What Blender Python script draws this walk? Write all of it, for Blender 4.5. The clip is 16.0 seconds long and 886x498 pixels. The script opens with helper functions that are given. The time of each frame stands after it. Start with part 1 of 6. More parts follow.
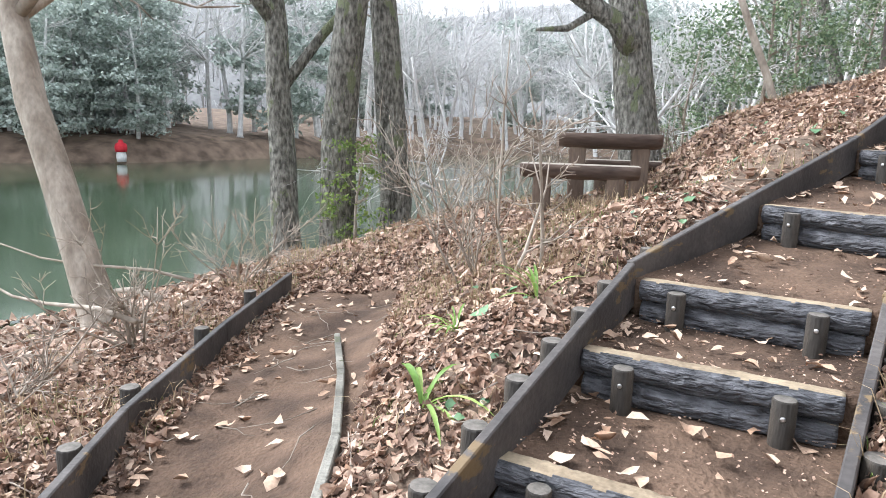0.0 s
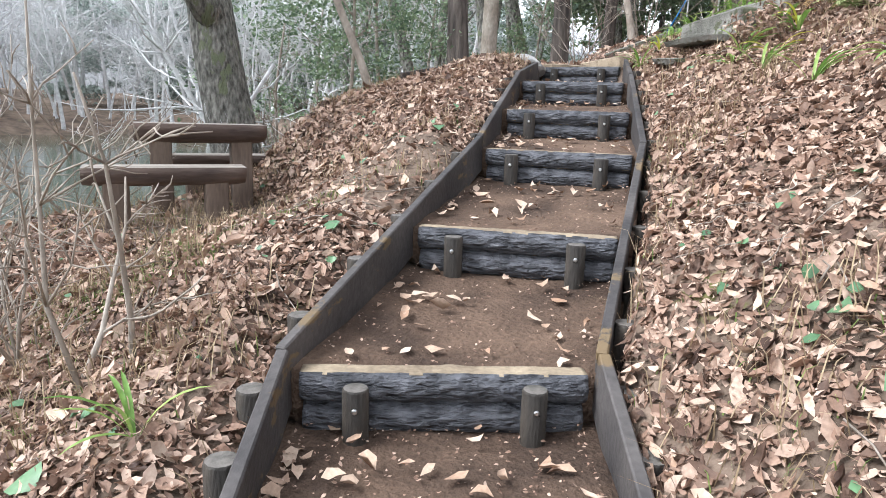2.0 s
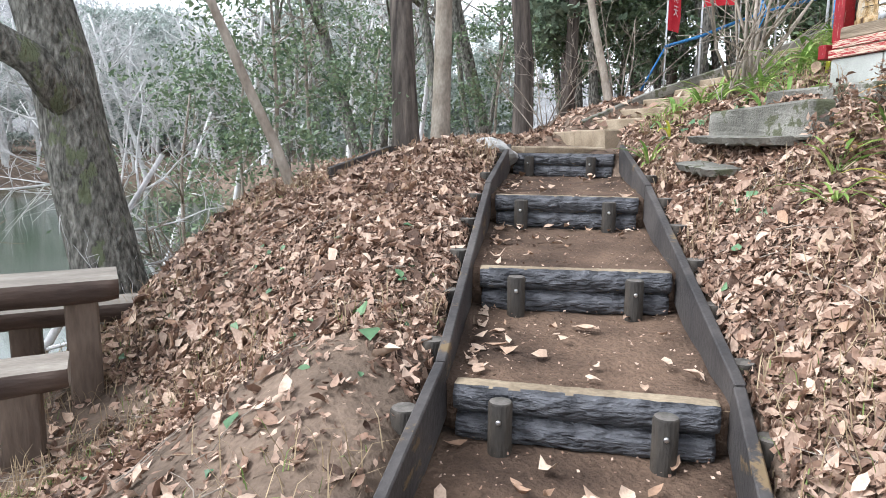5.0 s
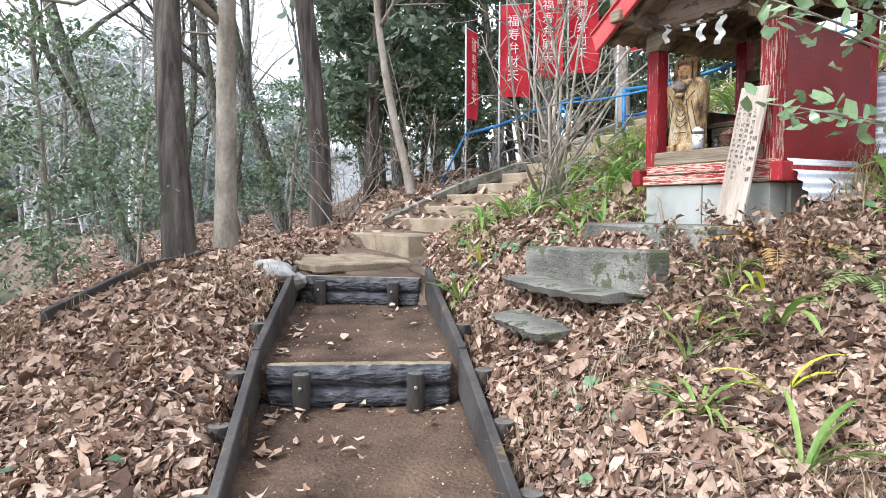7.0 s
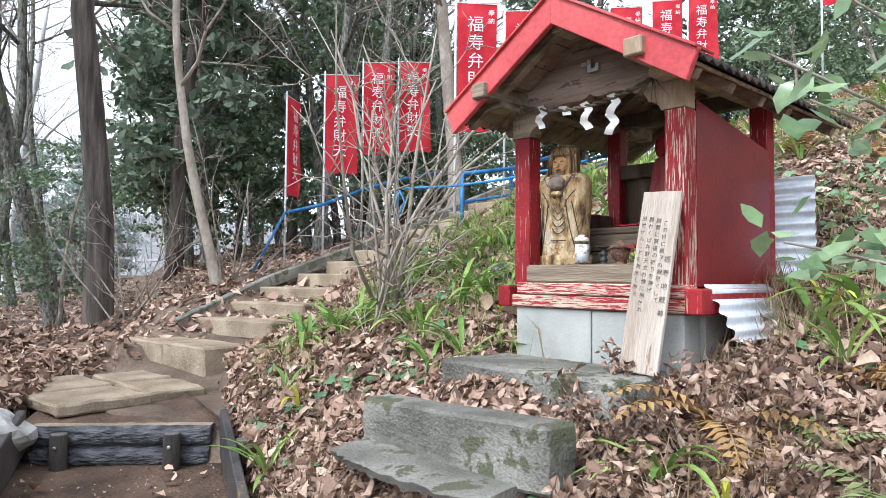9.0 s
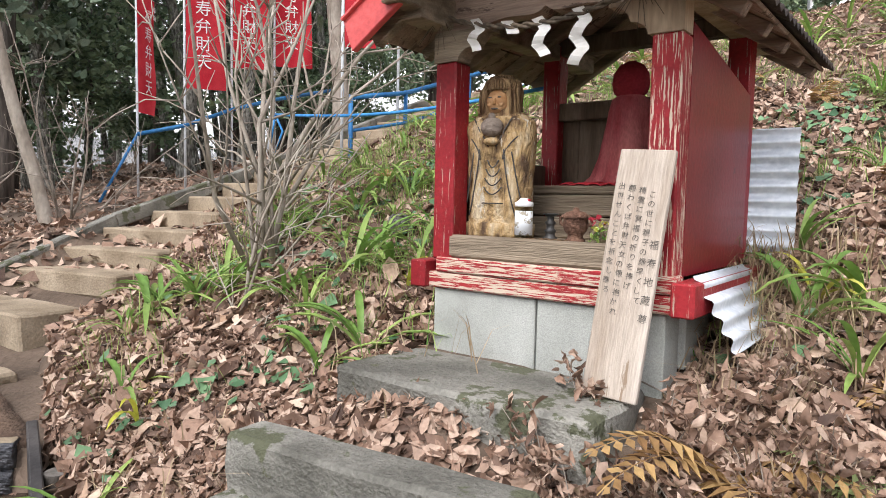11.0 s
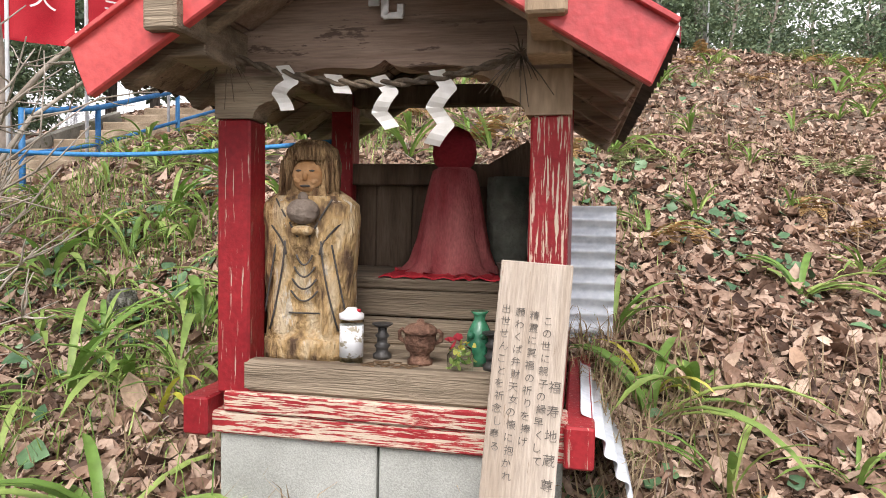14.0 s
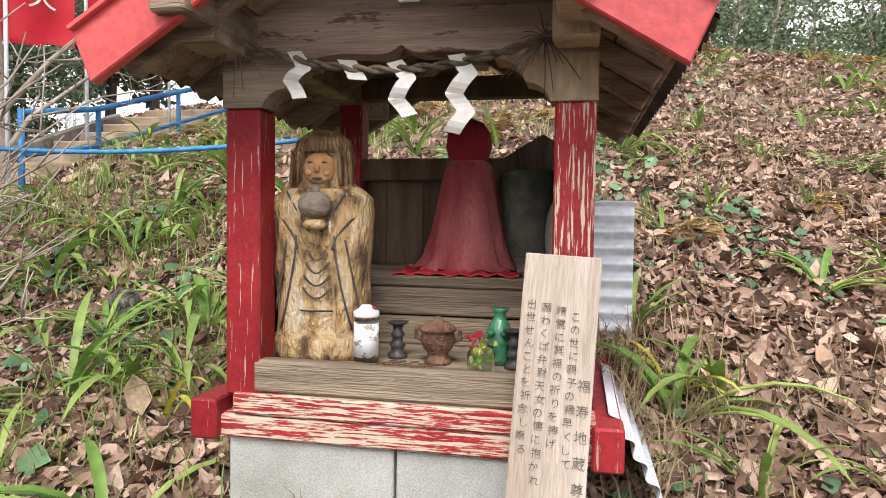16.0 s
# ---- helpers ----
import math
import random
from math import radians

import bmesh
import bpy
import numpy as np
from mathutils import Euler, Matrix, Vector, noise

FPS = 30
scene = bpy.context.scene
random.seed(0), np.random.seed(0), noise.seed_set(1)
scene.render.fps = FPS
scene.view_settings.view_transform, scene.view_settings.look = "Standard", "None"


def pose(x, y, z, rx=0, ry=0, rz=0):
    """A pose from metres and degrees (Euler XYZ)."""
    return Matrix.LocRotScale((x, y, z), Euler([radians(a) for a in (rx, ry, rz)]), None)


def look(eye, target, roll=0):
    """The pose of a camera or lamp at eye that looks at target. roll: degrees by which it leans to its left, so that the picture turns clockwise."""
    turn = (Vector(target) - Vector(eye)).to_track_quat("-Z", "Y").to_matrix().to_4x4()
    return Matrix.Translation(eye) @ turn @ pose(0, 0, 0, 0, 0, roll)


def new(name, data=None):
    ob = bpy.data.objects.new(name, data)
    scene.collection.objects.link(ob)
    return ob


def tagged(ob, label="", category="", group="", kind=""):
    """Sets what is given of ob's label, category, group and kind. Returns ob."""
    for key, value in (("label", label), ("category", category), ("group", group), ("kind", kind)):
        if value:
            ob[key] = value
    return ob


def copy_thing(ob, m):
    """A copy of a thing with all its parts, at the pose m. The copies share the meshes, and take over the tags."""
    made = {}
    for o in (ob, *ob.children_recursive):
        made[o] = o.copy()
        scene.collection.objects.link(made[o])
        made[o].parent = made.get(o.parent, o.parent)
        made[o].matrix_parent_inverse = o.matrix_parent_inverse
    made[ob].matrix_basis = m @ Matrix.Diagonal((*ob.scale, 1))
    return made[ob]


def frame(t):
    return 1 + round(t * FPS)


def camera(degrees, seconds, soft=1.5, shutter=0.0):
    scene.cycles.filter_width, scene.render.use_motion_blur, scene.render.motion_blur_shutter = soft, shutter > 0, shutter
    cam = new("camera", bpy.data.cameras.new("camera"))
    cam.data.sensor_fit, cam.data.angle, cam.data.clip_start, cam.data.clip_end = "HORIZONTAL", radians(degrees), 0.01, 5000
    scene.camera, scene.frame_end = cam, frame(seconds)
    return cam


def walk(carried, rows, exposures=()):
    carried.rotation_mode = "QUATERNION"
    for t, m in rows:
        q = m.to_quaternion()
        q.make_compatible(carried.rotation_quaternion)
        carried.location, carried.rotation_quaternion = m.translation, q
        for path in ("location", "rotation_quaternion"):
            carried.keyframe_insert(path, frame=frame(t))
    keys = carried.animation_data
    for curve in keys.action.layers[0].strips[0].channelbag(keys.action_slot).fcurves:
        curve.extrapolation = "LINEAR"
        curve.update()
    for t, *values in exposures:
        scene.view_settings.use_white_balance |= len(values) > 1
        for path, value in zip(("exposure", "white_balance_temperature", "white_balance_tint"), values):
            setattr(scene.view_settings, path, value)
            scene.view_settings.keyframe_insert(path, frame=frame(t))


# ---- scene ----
cam = camera(67.7, 16.0, soft=0.9)
PATH = [
    (0, (0.237, -0.323, 1.523), (0.062, 1.636, 1.16), 1.5),
    (0.5, (0.161, -0.005, 1.509), (0.337, 1.945, 1.102), 1.7),
    (1, (0.174, 0.362, 1.554), (0.605, 2.271, 1.144), 2.1),
    (1.5, (0.225, 0.711, 1.564), (0.915, 2.542, 1.153), 2.0),
    (2, (0.318, 1.05, 1.67), (1.292, 2.75, 1.268), 1.8),
    (2.5, (0.523, 1.405, 1.702), (1.564, 3.065, 1.302), 1.3),
    (3, (0.766, 1.74, 1.892), (1.816, 3.402, 1.52), 1.4),
    (3.5, (0.941, 2.067, 1.96), (1.991, 3.729, 1.589), 1.3),
    (3.7, (1.009, 2.214, 2.022), (2.055, 3.88, 1.66), 0.9),
    (5.8, (1.771, 3.359, 2.603), (2.998, 4.916, 2.343), 0.2),
    (6, (1.841, 3.471, 2.666), (3.137, 4.974, 2.419), 0.2),
    (6.5, (2.117, 3.645, 2.775), (3.554, 5.014, 2.527), 0.1),
    (7, (2.393, 3.755, 2.89), (3.919, 5.041, 2.762), 0.1),
    (7.5, (2.622, 3.967, 2.969), (4.24, 5.141, 3.032), 0.4),
    (8, (2.855, 4.173, 3.157), (4.578, 5.185, 3.247), 0.2),
    (8.5, (3.102, 4.344, 3.156), (4.886, 5.245, 3.241), 0.3),
    (9, (3.38, 4.477, 3.18), (5.192, 5.319, 3.265), 0.4),
    (9.5, (3.556, 4.598, 3.211), (5.393, 5.386, 3.288), 0.3),
    (9.7, (3.642, 4.674, 3.234), (5.519, 5.362, 3.309), 0.5),
    (11.8, (4.411, 5.035, 3.507), (6.358, 5.406, 3.233), 2.5),
    (12, (4.469, 5.094, 3.535), (6.429, 5.384, 3.257), 2.8),
    (12.5, (4.537, 5.188, 3.505), (6.531, 5.236, 3.357), 1.2),
    (13, (4.619, 5.335, 3.637), (6.6, 5.126, 3.466), 1.3),
    (13.5, (4.702, 5.364, 3.658), (6.677, 5.086, 3.517), 1.1),
    (14, (4.762, 5.349, 3.654), (6.72, 4.952, 3.556), 1.1),
    (14.5, (4.78, 5.354, 3.647), (6.737, 4.954, 3.557), 1.2),
    (15, (4.811, 5.366, 3.638), (6.767, 4.96, 3.549), 1.1),
    (15.5, (4.834, 5.374, 3.629), (6.791, 4.969, 3.539), 1.0),
    (16, (4.847, 5.383, 3.624), (6.805, 4.985, 3.537), 0.8),
]
walk(cam, [(t, look(eye, target, roll)) for t, eye, target, roll in PATH],
     exposures=[(0, 1.95, 6050, 10), (1.5, 1.72, 5950, 10), (3.5, 1.64, 6000, 10), (6.5, 1.54, 5950, 10), (7.5, 1.62, 5900, 10), (8.5, 1.48, 5850, 10), (9.5, 1.46, 5800, 10), (12, 1.25, 6650, 15), (16, 1.33, 6650, 15)])

# ---- world and light: a bright overcast winter day ----
world = bpy.data.worlds.new("world")
scene.world = world
world.use_nodes = True
wn = world.node_tree
sky = wn.nodes.new("ShaderNodeTexSky")
sky.sky_type = "NISHITA"
sky.sun_disc = False
sky.sun_elevation, sky.sun_rotation = radians(48), radians(-60)
grey = wn.nodes.new("ShaderNodeHueSaturation")
grey.inputs["Saturation"].default_value = 0.12
wn.links.new(sky.outputs[0], grey.inputs["Color"])
wn.links.new(grey.outputs[0], wn.nodes["Background"].inputs["Color"])
wn.nodes["Background"].inputs["Strength"].default_value = 0.15
sun = new("sun", bpy.data.lights.new("sun", "SUN"))
sun.data.energy, sun.data.angle, sun.data.color = 1.3, radians(25), (1.0, 0.98, 0.95)
sun.matrix_world = look((-20, 12, 30), (4, 5, 0))

# ---- materials ----


def mat(name, c1, c2, scale=8.0, rough=0.8, bump=0.3, detail=40.0, stretch=(1, 1, 1), c3=None, vary=0.0, metal=0.0, island=False, worn=None, worn_cut=0.55, worn_stretch=None, spec=0.3, trans=0.0, dist=0.02):
    """Two-scale noise surface: broad tone c1..c2, fine grain and relief, optional worn patches of another colour."""
    m = bpy.data.materials.new(name)
    m.use_nodes = True
    nt = m.node_tree
    N, Lk = nt.nodes, nt.links
    b = N["Principled BSDF"]
    b.inputs["Roughness"].default_value = rough
    b.inputs["Metallic"].default_value = metal
    b.inputs["Specular IOR Level"].default_value = spec
    tc = N.new("ShaderNodeTexCoord")
    mp = N.new("ShaderNodeMapping")
    mp.inputs["Scale"].default_value = stretch
    Lk.new(tc.outputs["Object"], mp.inputs[0])
    n1 = N.new("ShaderNodeTexNoise")
    n1.inputs["Scale"].default_value, n1.inputs["Detail"].default_value = scale, 6
    n2 = N.new("ShaderNodeTexNoise")
    n2.inputs["Scale"].default_value, n2.inputs["Detail"].default_value = detail, 8
    for n in (n1, n2):
        Lk.new(mp.outputs[0], n.inputs["Vector"])
    r1 = N.new("ShaderNodeValToRGB")
    r1.color_ramp.elements[0].position, r1.color_ramp.elements[1].position = 0.35, 0.68
    r1.color_ramp.elements[0].color, r1.color_ramp.elements[1].color = (*c1, 1), (*c2, 1)
    if c3:
        e = r1.color_ramp.elements.new(0.5)
        e.color = (*c3, 1)
    src = n1.outputs["Fac"]
    if island or vary:
        g = N.new("ShaderNodeNewGeometry") if island else N.new("ShaderNodeObjectInfo")
        out = g.outputs["Random Per Island"] if island else g.outputs["Random"]
        mx = N.new("ShaderNodeMix")
        mx.inputs[0].default_value = 0.75 if island else vary
        Lk.new(n1.outputs["Fac"], mx.inputs[2])
        Lk.new(out, mx.inputs[3])
        src = mx.outputs[0]
        if island:
            r1.color_ramp.elements[0].position, r1.color_ramp.elements[-1].position = 0.12, 0.88
    Lk.new(src, r1.inputs[0])
    ov = N.new("ShaderNodeMix")
    ov.data_type, ov.blend_type = "RGBA", "OVERLAY"
    ov.inputs[0].default_value = 0.45
    Lk.new(r1.outputs[0], ov.inputs[6])
    Lk.new(n2.outputs["Fac"], ov.inputs[7])
    col = ov.outputs[2]
    if worn:
        mp2 = N.new("ShaderNodeMapping")
        mp2.inputs["Scale"].default_value = worn_stretch or stretch
        Lk.new(tc.outputs["Object"], mp2.inputs[0])
        n3 = N.new("ShaderNodeTexNoise")
        n3.inputs["Scale"].default_value, n3.inputs["Detail"].default_value, n3.inputs["Roughness"].default_value = 4.0, 9, 0.65
        Lk.new(mp2.outputs[0], n3.inputs["Vector"])
        r3 = N.new("ShaderNodeValToRGB")
        r3.color_ramp.elements[0].position, r3.color_ramp.elements[1].position = worn_cut, worn_cut + 0.03
        Lk.new(n3.outputs["Fac"], r3.inputs[0])
        w = N.new("ShaderNodeMix")
        w.data_type = "RGBA"
        w.inputs[7].default_value = (*worn, 1)
        Lk.new(r3.outputs[0], w.inputs[0])
        Lk.new(col, w.inputs[6])
        col = w.outputs[2]
    Lk.new(col, b.inputs["Base Color"])
    if bump:
        bp = N.new("ShaderNodeBump")
        bp.inputs["Strength"].default_value, bp.inputs["Distance"].default_value = bump, dist
        Lk.new(n2.outputs["Fac"], bp.inputs["Height"])
        Lk.new(bp.outputs[0], b.inputs["Normal"])
    if trans:
        t = N.new("ShaderNodeBsdfTranslucent")
        Lk.new(col, t.inputs[0])
        ms = N.new("ShaderNodeMixShader")
        ms.inputs[0].default_value = trans
        Lk.new(b.outputs[0], ms.inputs[1])
        Lk.new(t.outputs[0], ms.inputs[2])
        Lk.new(ms.outputs[0], N["Material Output"].inputs[0])
    return m


SOIL = mat("soil", (0.062, 0.04, 0.028), (0.165, 0.108, 0.074), 2.5, 0.95, 1.0, 45)
GROUND = mat("leafy_ground", (0.08, 0.058, 0.042), (0.23, 0.168, 0.125), 1.3, 0.95, 0.9, 30, worn=(0.16, 0.15, 0.06), worn_cut=0.66, worn_stretch=(0.35, 0.35, 0.35))
LITTER = mat("fallen_leaves", (0.06, 0.034, 0.024), (0.6, 0.45, 0.35), 14, 0.6, 0.3, 60, c3=(0.31, 0.195, 0.137), island=True, trans=0.12)
PALELEAF = mat("pale_fallen_leaves", (0.34, 0.21, 0.135), (0.62, 0.48, 0.37), 14, 0.75, 0.2, 60, island=True)
LOG = mat("black_log_bark", (0.028, 0.029, 0.034), (0.14, 0.142, 0.155), 9, 0.42, 1.0, 17, stretch=(1.0, 2.9, 2.9), spec=0.5, dist=0.05)
LOGTOP = mat("worn_log_top", (0.2, 0.155, 0.105), (0.36, 0.29, 0.2), 6, 0.8, 0.3, 50)
STAKE = mat("dark_stake", (0.03, 0.026, 0.022), (0.085, 0.07, 0.055), 6, 0.65, 0.6, 40, stretch=(1.6, 1.6, 0.4))
STAKETOP = mat("stake_cut_top", (0.08, 0.075, 0.065), (0.2, 0.18, 0.16), 10, 0.8, 0.3, 60)
BOARD = mat("dark_edging_board", (0.04, 0.037, 0.037), (0.105, 0.094, 0.088), 2.5, 0.6, 0.25, 35, worn=(0.17, 0.12, 0.065), worn_cut=0.6, worn_stretch=(0.6, 0.6, 1.5))
BOLT = mat("zinc_bolt", (0.5, 0.5, 0.5), (0.7, 0.7, 0.7), 20, 0.35, 0.0, 60, metal=1.0)
FAUXWOOD = mat("brown_cast_log", (0.07, 0.05, 0.042), (0.16, 0.115, 0.09), 3, 0.75, 0.7, 22, stretch=(0.3, 1.5, 1.5))
FAUXTOP = mat("worn_cast_top", (0.22, 0.19, 0.16), (0.38, 0.34, 0.29), 3, 0.75, 0.3, 40, stretch=(0.4, 1.5, 1))
FAUXLEG = mat("cast_log_leg", (0.1, 0.072, 0.055), (0.2, 0.15, 0.115), 4, 0.8, 0.5, 25, stretch=(1.5, 1.5, 0.3))
CONC = mat("weathered_concrete", (0.11, 0.106, 0.09), (0.29, 0.28, 0.245), 3, 0.95, 0.7, 70, worn=(0.10, 0.105, 0.065), worn_cut=0.56, worn_stretch=(1.3, 1.3, 1.3))
STEPCONC = mat("tan_concrete_step", (0.22, 0.17, 0.115), (0.4, 0.325, 0.235), 3, 0.95, 0.5, 60)
BLOCK = mat("grey_block", (0.31, 0.32, 0.29), (0.43, 0.44, 0.41), 5, 0.95, 0.35, 240, dist=0.006)
RED = mat("red_paint", (0.2, 0.01, 0.015), (0.34, 0.024, 0.03), 3, 0.5, 0.12, 60, worn=(0.42, 0.33, 0.26), worn_cut=0.61, worn_stretch=(30, 30, 2.0))
REDWORN = mat("peeling_red_paint", (0.22, 0.012, 0.017), (0.37, 0.027, 0.032), 3, 0.6, 0.2, 60, worn=(0.55, 0.44, 0.34), worn_cut=0.535, worn_stretch=(30, 30, 1.8))
REDSILL = mat("flaking_red_sill", (0.26, 0.015, 0.02), (0.42, 0.035, 0.04), 3, 0.65, 0.25, 60, worn=(0.56, 0.46, 0.36), worn_cut=0.485, worn_stretch=(2.6, 24, 42))
REDROOF = mat("red_roof_metal", (0.42, 0.04, 0.045), (0.62, 0.095, 0.09), 2.5, 0.45, 0.1, 40, worn=(0.5, 0.16, 0.1), worn_cut=0.68, spec=0.5)
REDPANEL = mat("red_wall_panel", (0.15, 0.006, 0.012), (0.215, 0.011, 0.017), 4, 0.35, 0.06, 50, worn=(0.1, 0.012, 0.014), worn_cut=0.66, worn_stretch=(2.5, 2.5, 2.5), spec=0.5)
OLDWOOD = mat("grey_old_wood", (0.15, 0.115, 0.08), (0.36, 0.29, 0.21), 4, 0.9, 0.6, 40, stretch=(0.25, 3, 6))
BROWNWOOD = mat("brown_beam_wood", (0.19, 0.126, 0.092), (0.41, 0.31, 0.245), 4, 0.85, 0.4, 40, stretch=(0.3, 3, 5), worn=(0.13, 0.09, 0.07), worn_cut=0.57, worn_stretch=(1.2, 4, 5))
PALEWOOD = mat("pale_planed_wood", (0.3, 0.215, 0.14), (0.47, 0.36, 0.25), 4, 0.85, 0.3, 40, stretch=(2, 3, 0.4))
SIGNWOOD = mat("pale_sign_board", (0.34, 0.275, 0.215), (0.55, 0.48, 0.41), 4, 0.85, 0.35, 45, stretch=(4, 4, 0.3), worn=(0.27, 0.2, 0.14), worn_cut=0.62, worn_stretch=(7, 7, 0.8))
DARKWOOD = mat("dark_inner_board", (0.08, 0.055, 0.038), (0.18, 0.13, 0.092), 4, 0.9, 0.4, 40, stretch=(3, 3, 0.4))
INK = mat("black_ink", (0.035, 0.032, 0.03), (0.1, 0.09, 0.08), 12, 0.8, 0.0, 60)
SIGNINK = mat("faded_black_ink", (0.09, 0.08, 0.072), (0.27, 0.235, 0.2), 30, 0.85, 0.0, 60)
STATUE = mat("carved_wood", (0.1, 0.06, 0.035), (0.56, 0.45, 0.3), 12, 0.8, 0.9, 60, stretch=(1.9, 1.9, 0.7), c3=(0.42, 0.28, 0.13), worn=(0.55, 0.48, 0.38), worn_cut=0.6, worn_stretch=(7, 7, 1.8))
FACE = mat("orange_carved_face", (0.28, 0.12, 0.035), (0.55, 0.36, 0.2), 14, 0.75, 0.4, 40)
HOODWOOD = mat("dark_carved_hood", (0.1, 0.05, 0.022), (0.4, 0.26, 0.13), 14, 0.8, 0.9, 60, stretch=(3.5, 3.5, 0.6))
ORB = mat("grey_carved_jewel", (0.12, 0.09, 0.07), (0.27, 0.22, 0.18), 14, 0.8, 0.6, 50)
CLOTH = mat("faded_red_cloth", (0.3, 0.04, 0.05), (0.56, 0.19, 0.18), 4, 0.9, 0.3, 90, stretch=(2, 2, 0.5))
REDCLOTH = mat("red_cloth", (0.4, 0.015, 0.03), (0.55, 0.04, 0.05), 5, 0.85, 0.2, 90)
HOODCLOTH = mat("dark_red_hood", (0.2, 0.01, 0.02), (0.34, 0.03, 0.04), 5, 0.9, 0.3, 90)
STONE = mat("mossy_dark_stone", (0.06, 0.075, 0.06), (0.16, 0.17, 0.14), 6, 0.95, 1.0, 30)
PAPER = mat("white_paper", (0.66, 0.64, 0.6), (0.8, 0.79, 0.76), 8, 0.9, 0.1, 40, trans=0.15)
STRAW = mat("straw_rope", (0.06, 0.046, 0.034), (0.2, 0.155, 0.11), 20, 0.9, 0.5, 90)
RUST = mat("rusty_censer", (0.09, 0.045, 0.03), (0.22, 0.12, 0.08), 20, 0.8, 0.7, 80)
GREENGLAZE = mat("green_glaze", (0.02, 0.12, 0.065), (0.06, 0.26, 0.14), 16, 0.25, 0.2, 60, spec=0.6)
DARKVASE = mat("dark_vase", (0.03, 0.03, 0.03), (0.08, 0.075, 0.07), 12, 0.4, 0.2, 50)
COIN = mat("old_coin", (0.12, 0.075, 0.04), (0.25, 0.16, 0.09), 30, 0.5, 0.2, 90, metal=0.6)
TIN = mat("galvanised_sheet", (0.5, 0.53, 0.57), (0.72, 0.75, 0.8), 3, 0.42, 0.06, 40, metal=0.35)
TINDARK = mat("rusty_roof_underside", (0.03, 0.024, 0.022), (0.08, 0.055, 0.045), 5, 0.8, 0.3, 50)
SILVER = mat("silver_emblem", (0.5, 0.5, 0.48), (0.75, 0.74, 0.72), 14, 0.35, 0.2, 60, metal=0.7)
POLE = mat("white_pole", (0.6, 0.63, 0.66), (0.78, 0.8, 0.82), 6, 0.45, 0.05, 40)
BLUE = mat("blue_rail", (0.02, 0.12, 0.3), (0.05, 0.22, 0.46), 5, 0.5, 0.1, 40)
ROPE = mat("blue_rope", (0.03, 0.2, 0.5), (0.08, 0.32, 0.66), 20, 0.6, 0.2, 90)
FLAGRED = mat("red_banner", (0.5, 0.02, 0.035), (0.66, 0.05, 0.065), 3, 0.85, 0.15, 120, trans=0.3)
FLAGWHITE = mat("white_lettering", (0.75, 0.74, 0.74), (0.85, 0.84, 0.84), 10, 0.9, 0.0, 40, trans=0.2)
BARK = mat("grey_bark", (0.075, 0.073, 0.062), (0.315, 0.305, 0.268), 9, 0.95, 1.0, 16, stretch=(2.4, 2.4, 0.95), dist=0.08, worn=(0.17, 0.19, 0.115), worn_cut=0.57, worn_stretch=(0.8, 0.8, 0.4))
DARKBARK = mat("dark_bark", (0.05, 0.042, 0.038), (0.16, 0.135, 0.115), 5, 0.95, 0.9, 25, stretch=(2.5, 2.5, 0.3))
PALEBARK = mat("pale_bark", (0.24, 0.2, 0.16), (0.44, 0.39, 0.33), 4, 0.9, 0.5, 25, stretch=(1.2, 1.2, 0.6))
# pale branches greyed further: distance haze is put into the bark colour
FARBARK = mat("pale_hazed_bark", (0.48, 0.475, 0.47), (0.7, 0.695, 0.69), 4, 0.95, 0.3, 25)
TWIG = mat("grey_twig", (0.2, 0.165, 0.13), (0.4, 0.35, 0.3), 6, 0.9, 0.3, 40)
GREEN = mat("evergreen_leaf", (0.075, 0.125, 0.075), (0.24, 0.315, 0.175), 2, 0.5, 0.1, 30, island=True, trans=0.25, spec=0.4)
YGREEN = mat("yellowgreen_leaf", (0.1, 0.17, 0.04), (0.26, 0.33, 0.1), 2, 0.5, 0.1, 30, island=True, trans=0.3)
# evergreen leaf colour paled to stand in for haze over the pond
FARGREEN = mat("hazed_evergreen", (0.27, 0.32, 0.285), (0.5, 0.555, 0.51), 1.0, 0.8, 0.0, 30, island=True, trans=0.2)
CEDAR = mat("cedar_needles", (0.1, 0.14, 0.1), (0.26, 0.32, 0.225), 2, 0.8, 0.0, 30, island=True, trans=0.15)
STRAP = mat("strap_leaf", (0.12, 0.25, 0.045), (0.42, 0.54, 0.16), 5, 0.45, 0.1, 30, island=True, trans=0.3, spec=0.4)
YELLOWSTRAP = mat("yellowing_strap_leaf", (0.5, 0.5, 0.05), (0.72, 0.68, 0.2), 5, 0.5, 0.1, 30, island=True, trans=0.3)
IVY = mat("ivy_leaf", (0.04, 0.1, 0.045), (0.14, 0.25, 0.12), 10, 0.45, 0.1, 30, island=True, spec=0.4)
CAMELLIA = mat("camellia_leaf", (0.11, 0.2, 0.08), (0.34, 0.46, 0.25), 6, 0.25, 0.05, 30, island=True, trans=0.25, spec=0.6)
DRYFERN = mat("withered_fern", (0.22, 0.12, 0.05), (0.5, 0.33, 0.14), 5, 0.9, 0.1, 30, island=True, trans=0.2)
FERNGREEN = mat("dull_green_fern", (0.15, 0.2, 0.07), (0.34, 0.38, 0.17), 5, 0.8, 0.1, 30, island=True, trans=0.2)
# twig and hill greys of the far slope carry painted distance haze
FARTWIG = mat("hazed_grey_twigs", (0.36, 0.36, 0.365), (0.56, 0.56, 0.565), 0.5, 1.0, 0.0, 4)
FARHILL = mat("hazed_wooded_hill", (0.24, 0.245, 0.245), (0.36, 0.36, 0.36), 0.12, 1.0, 0.0, 1.4)
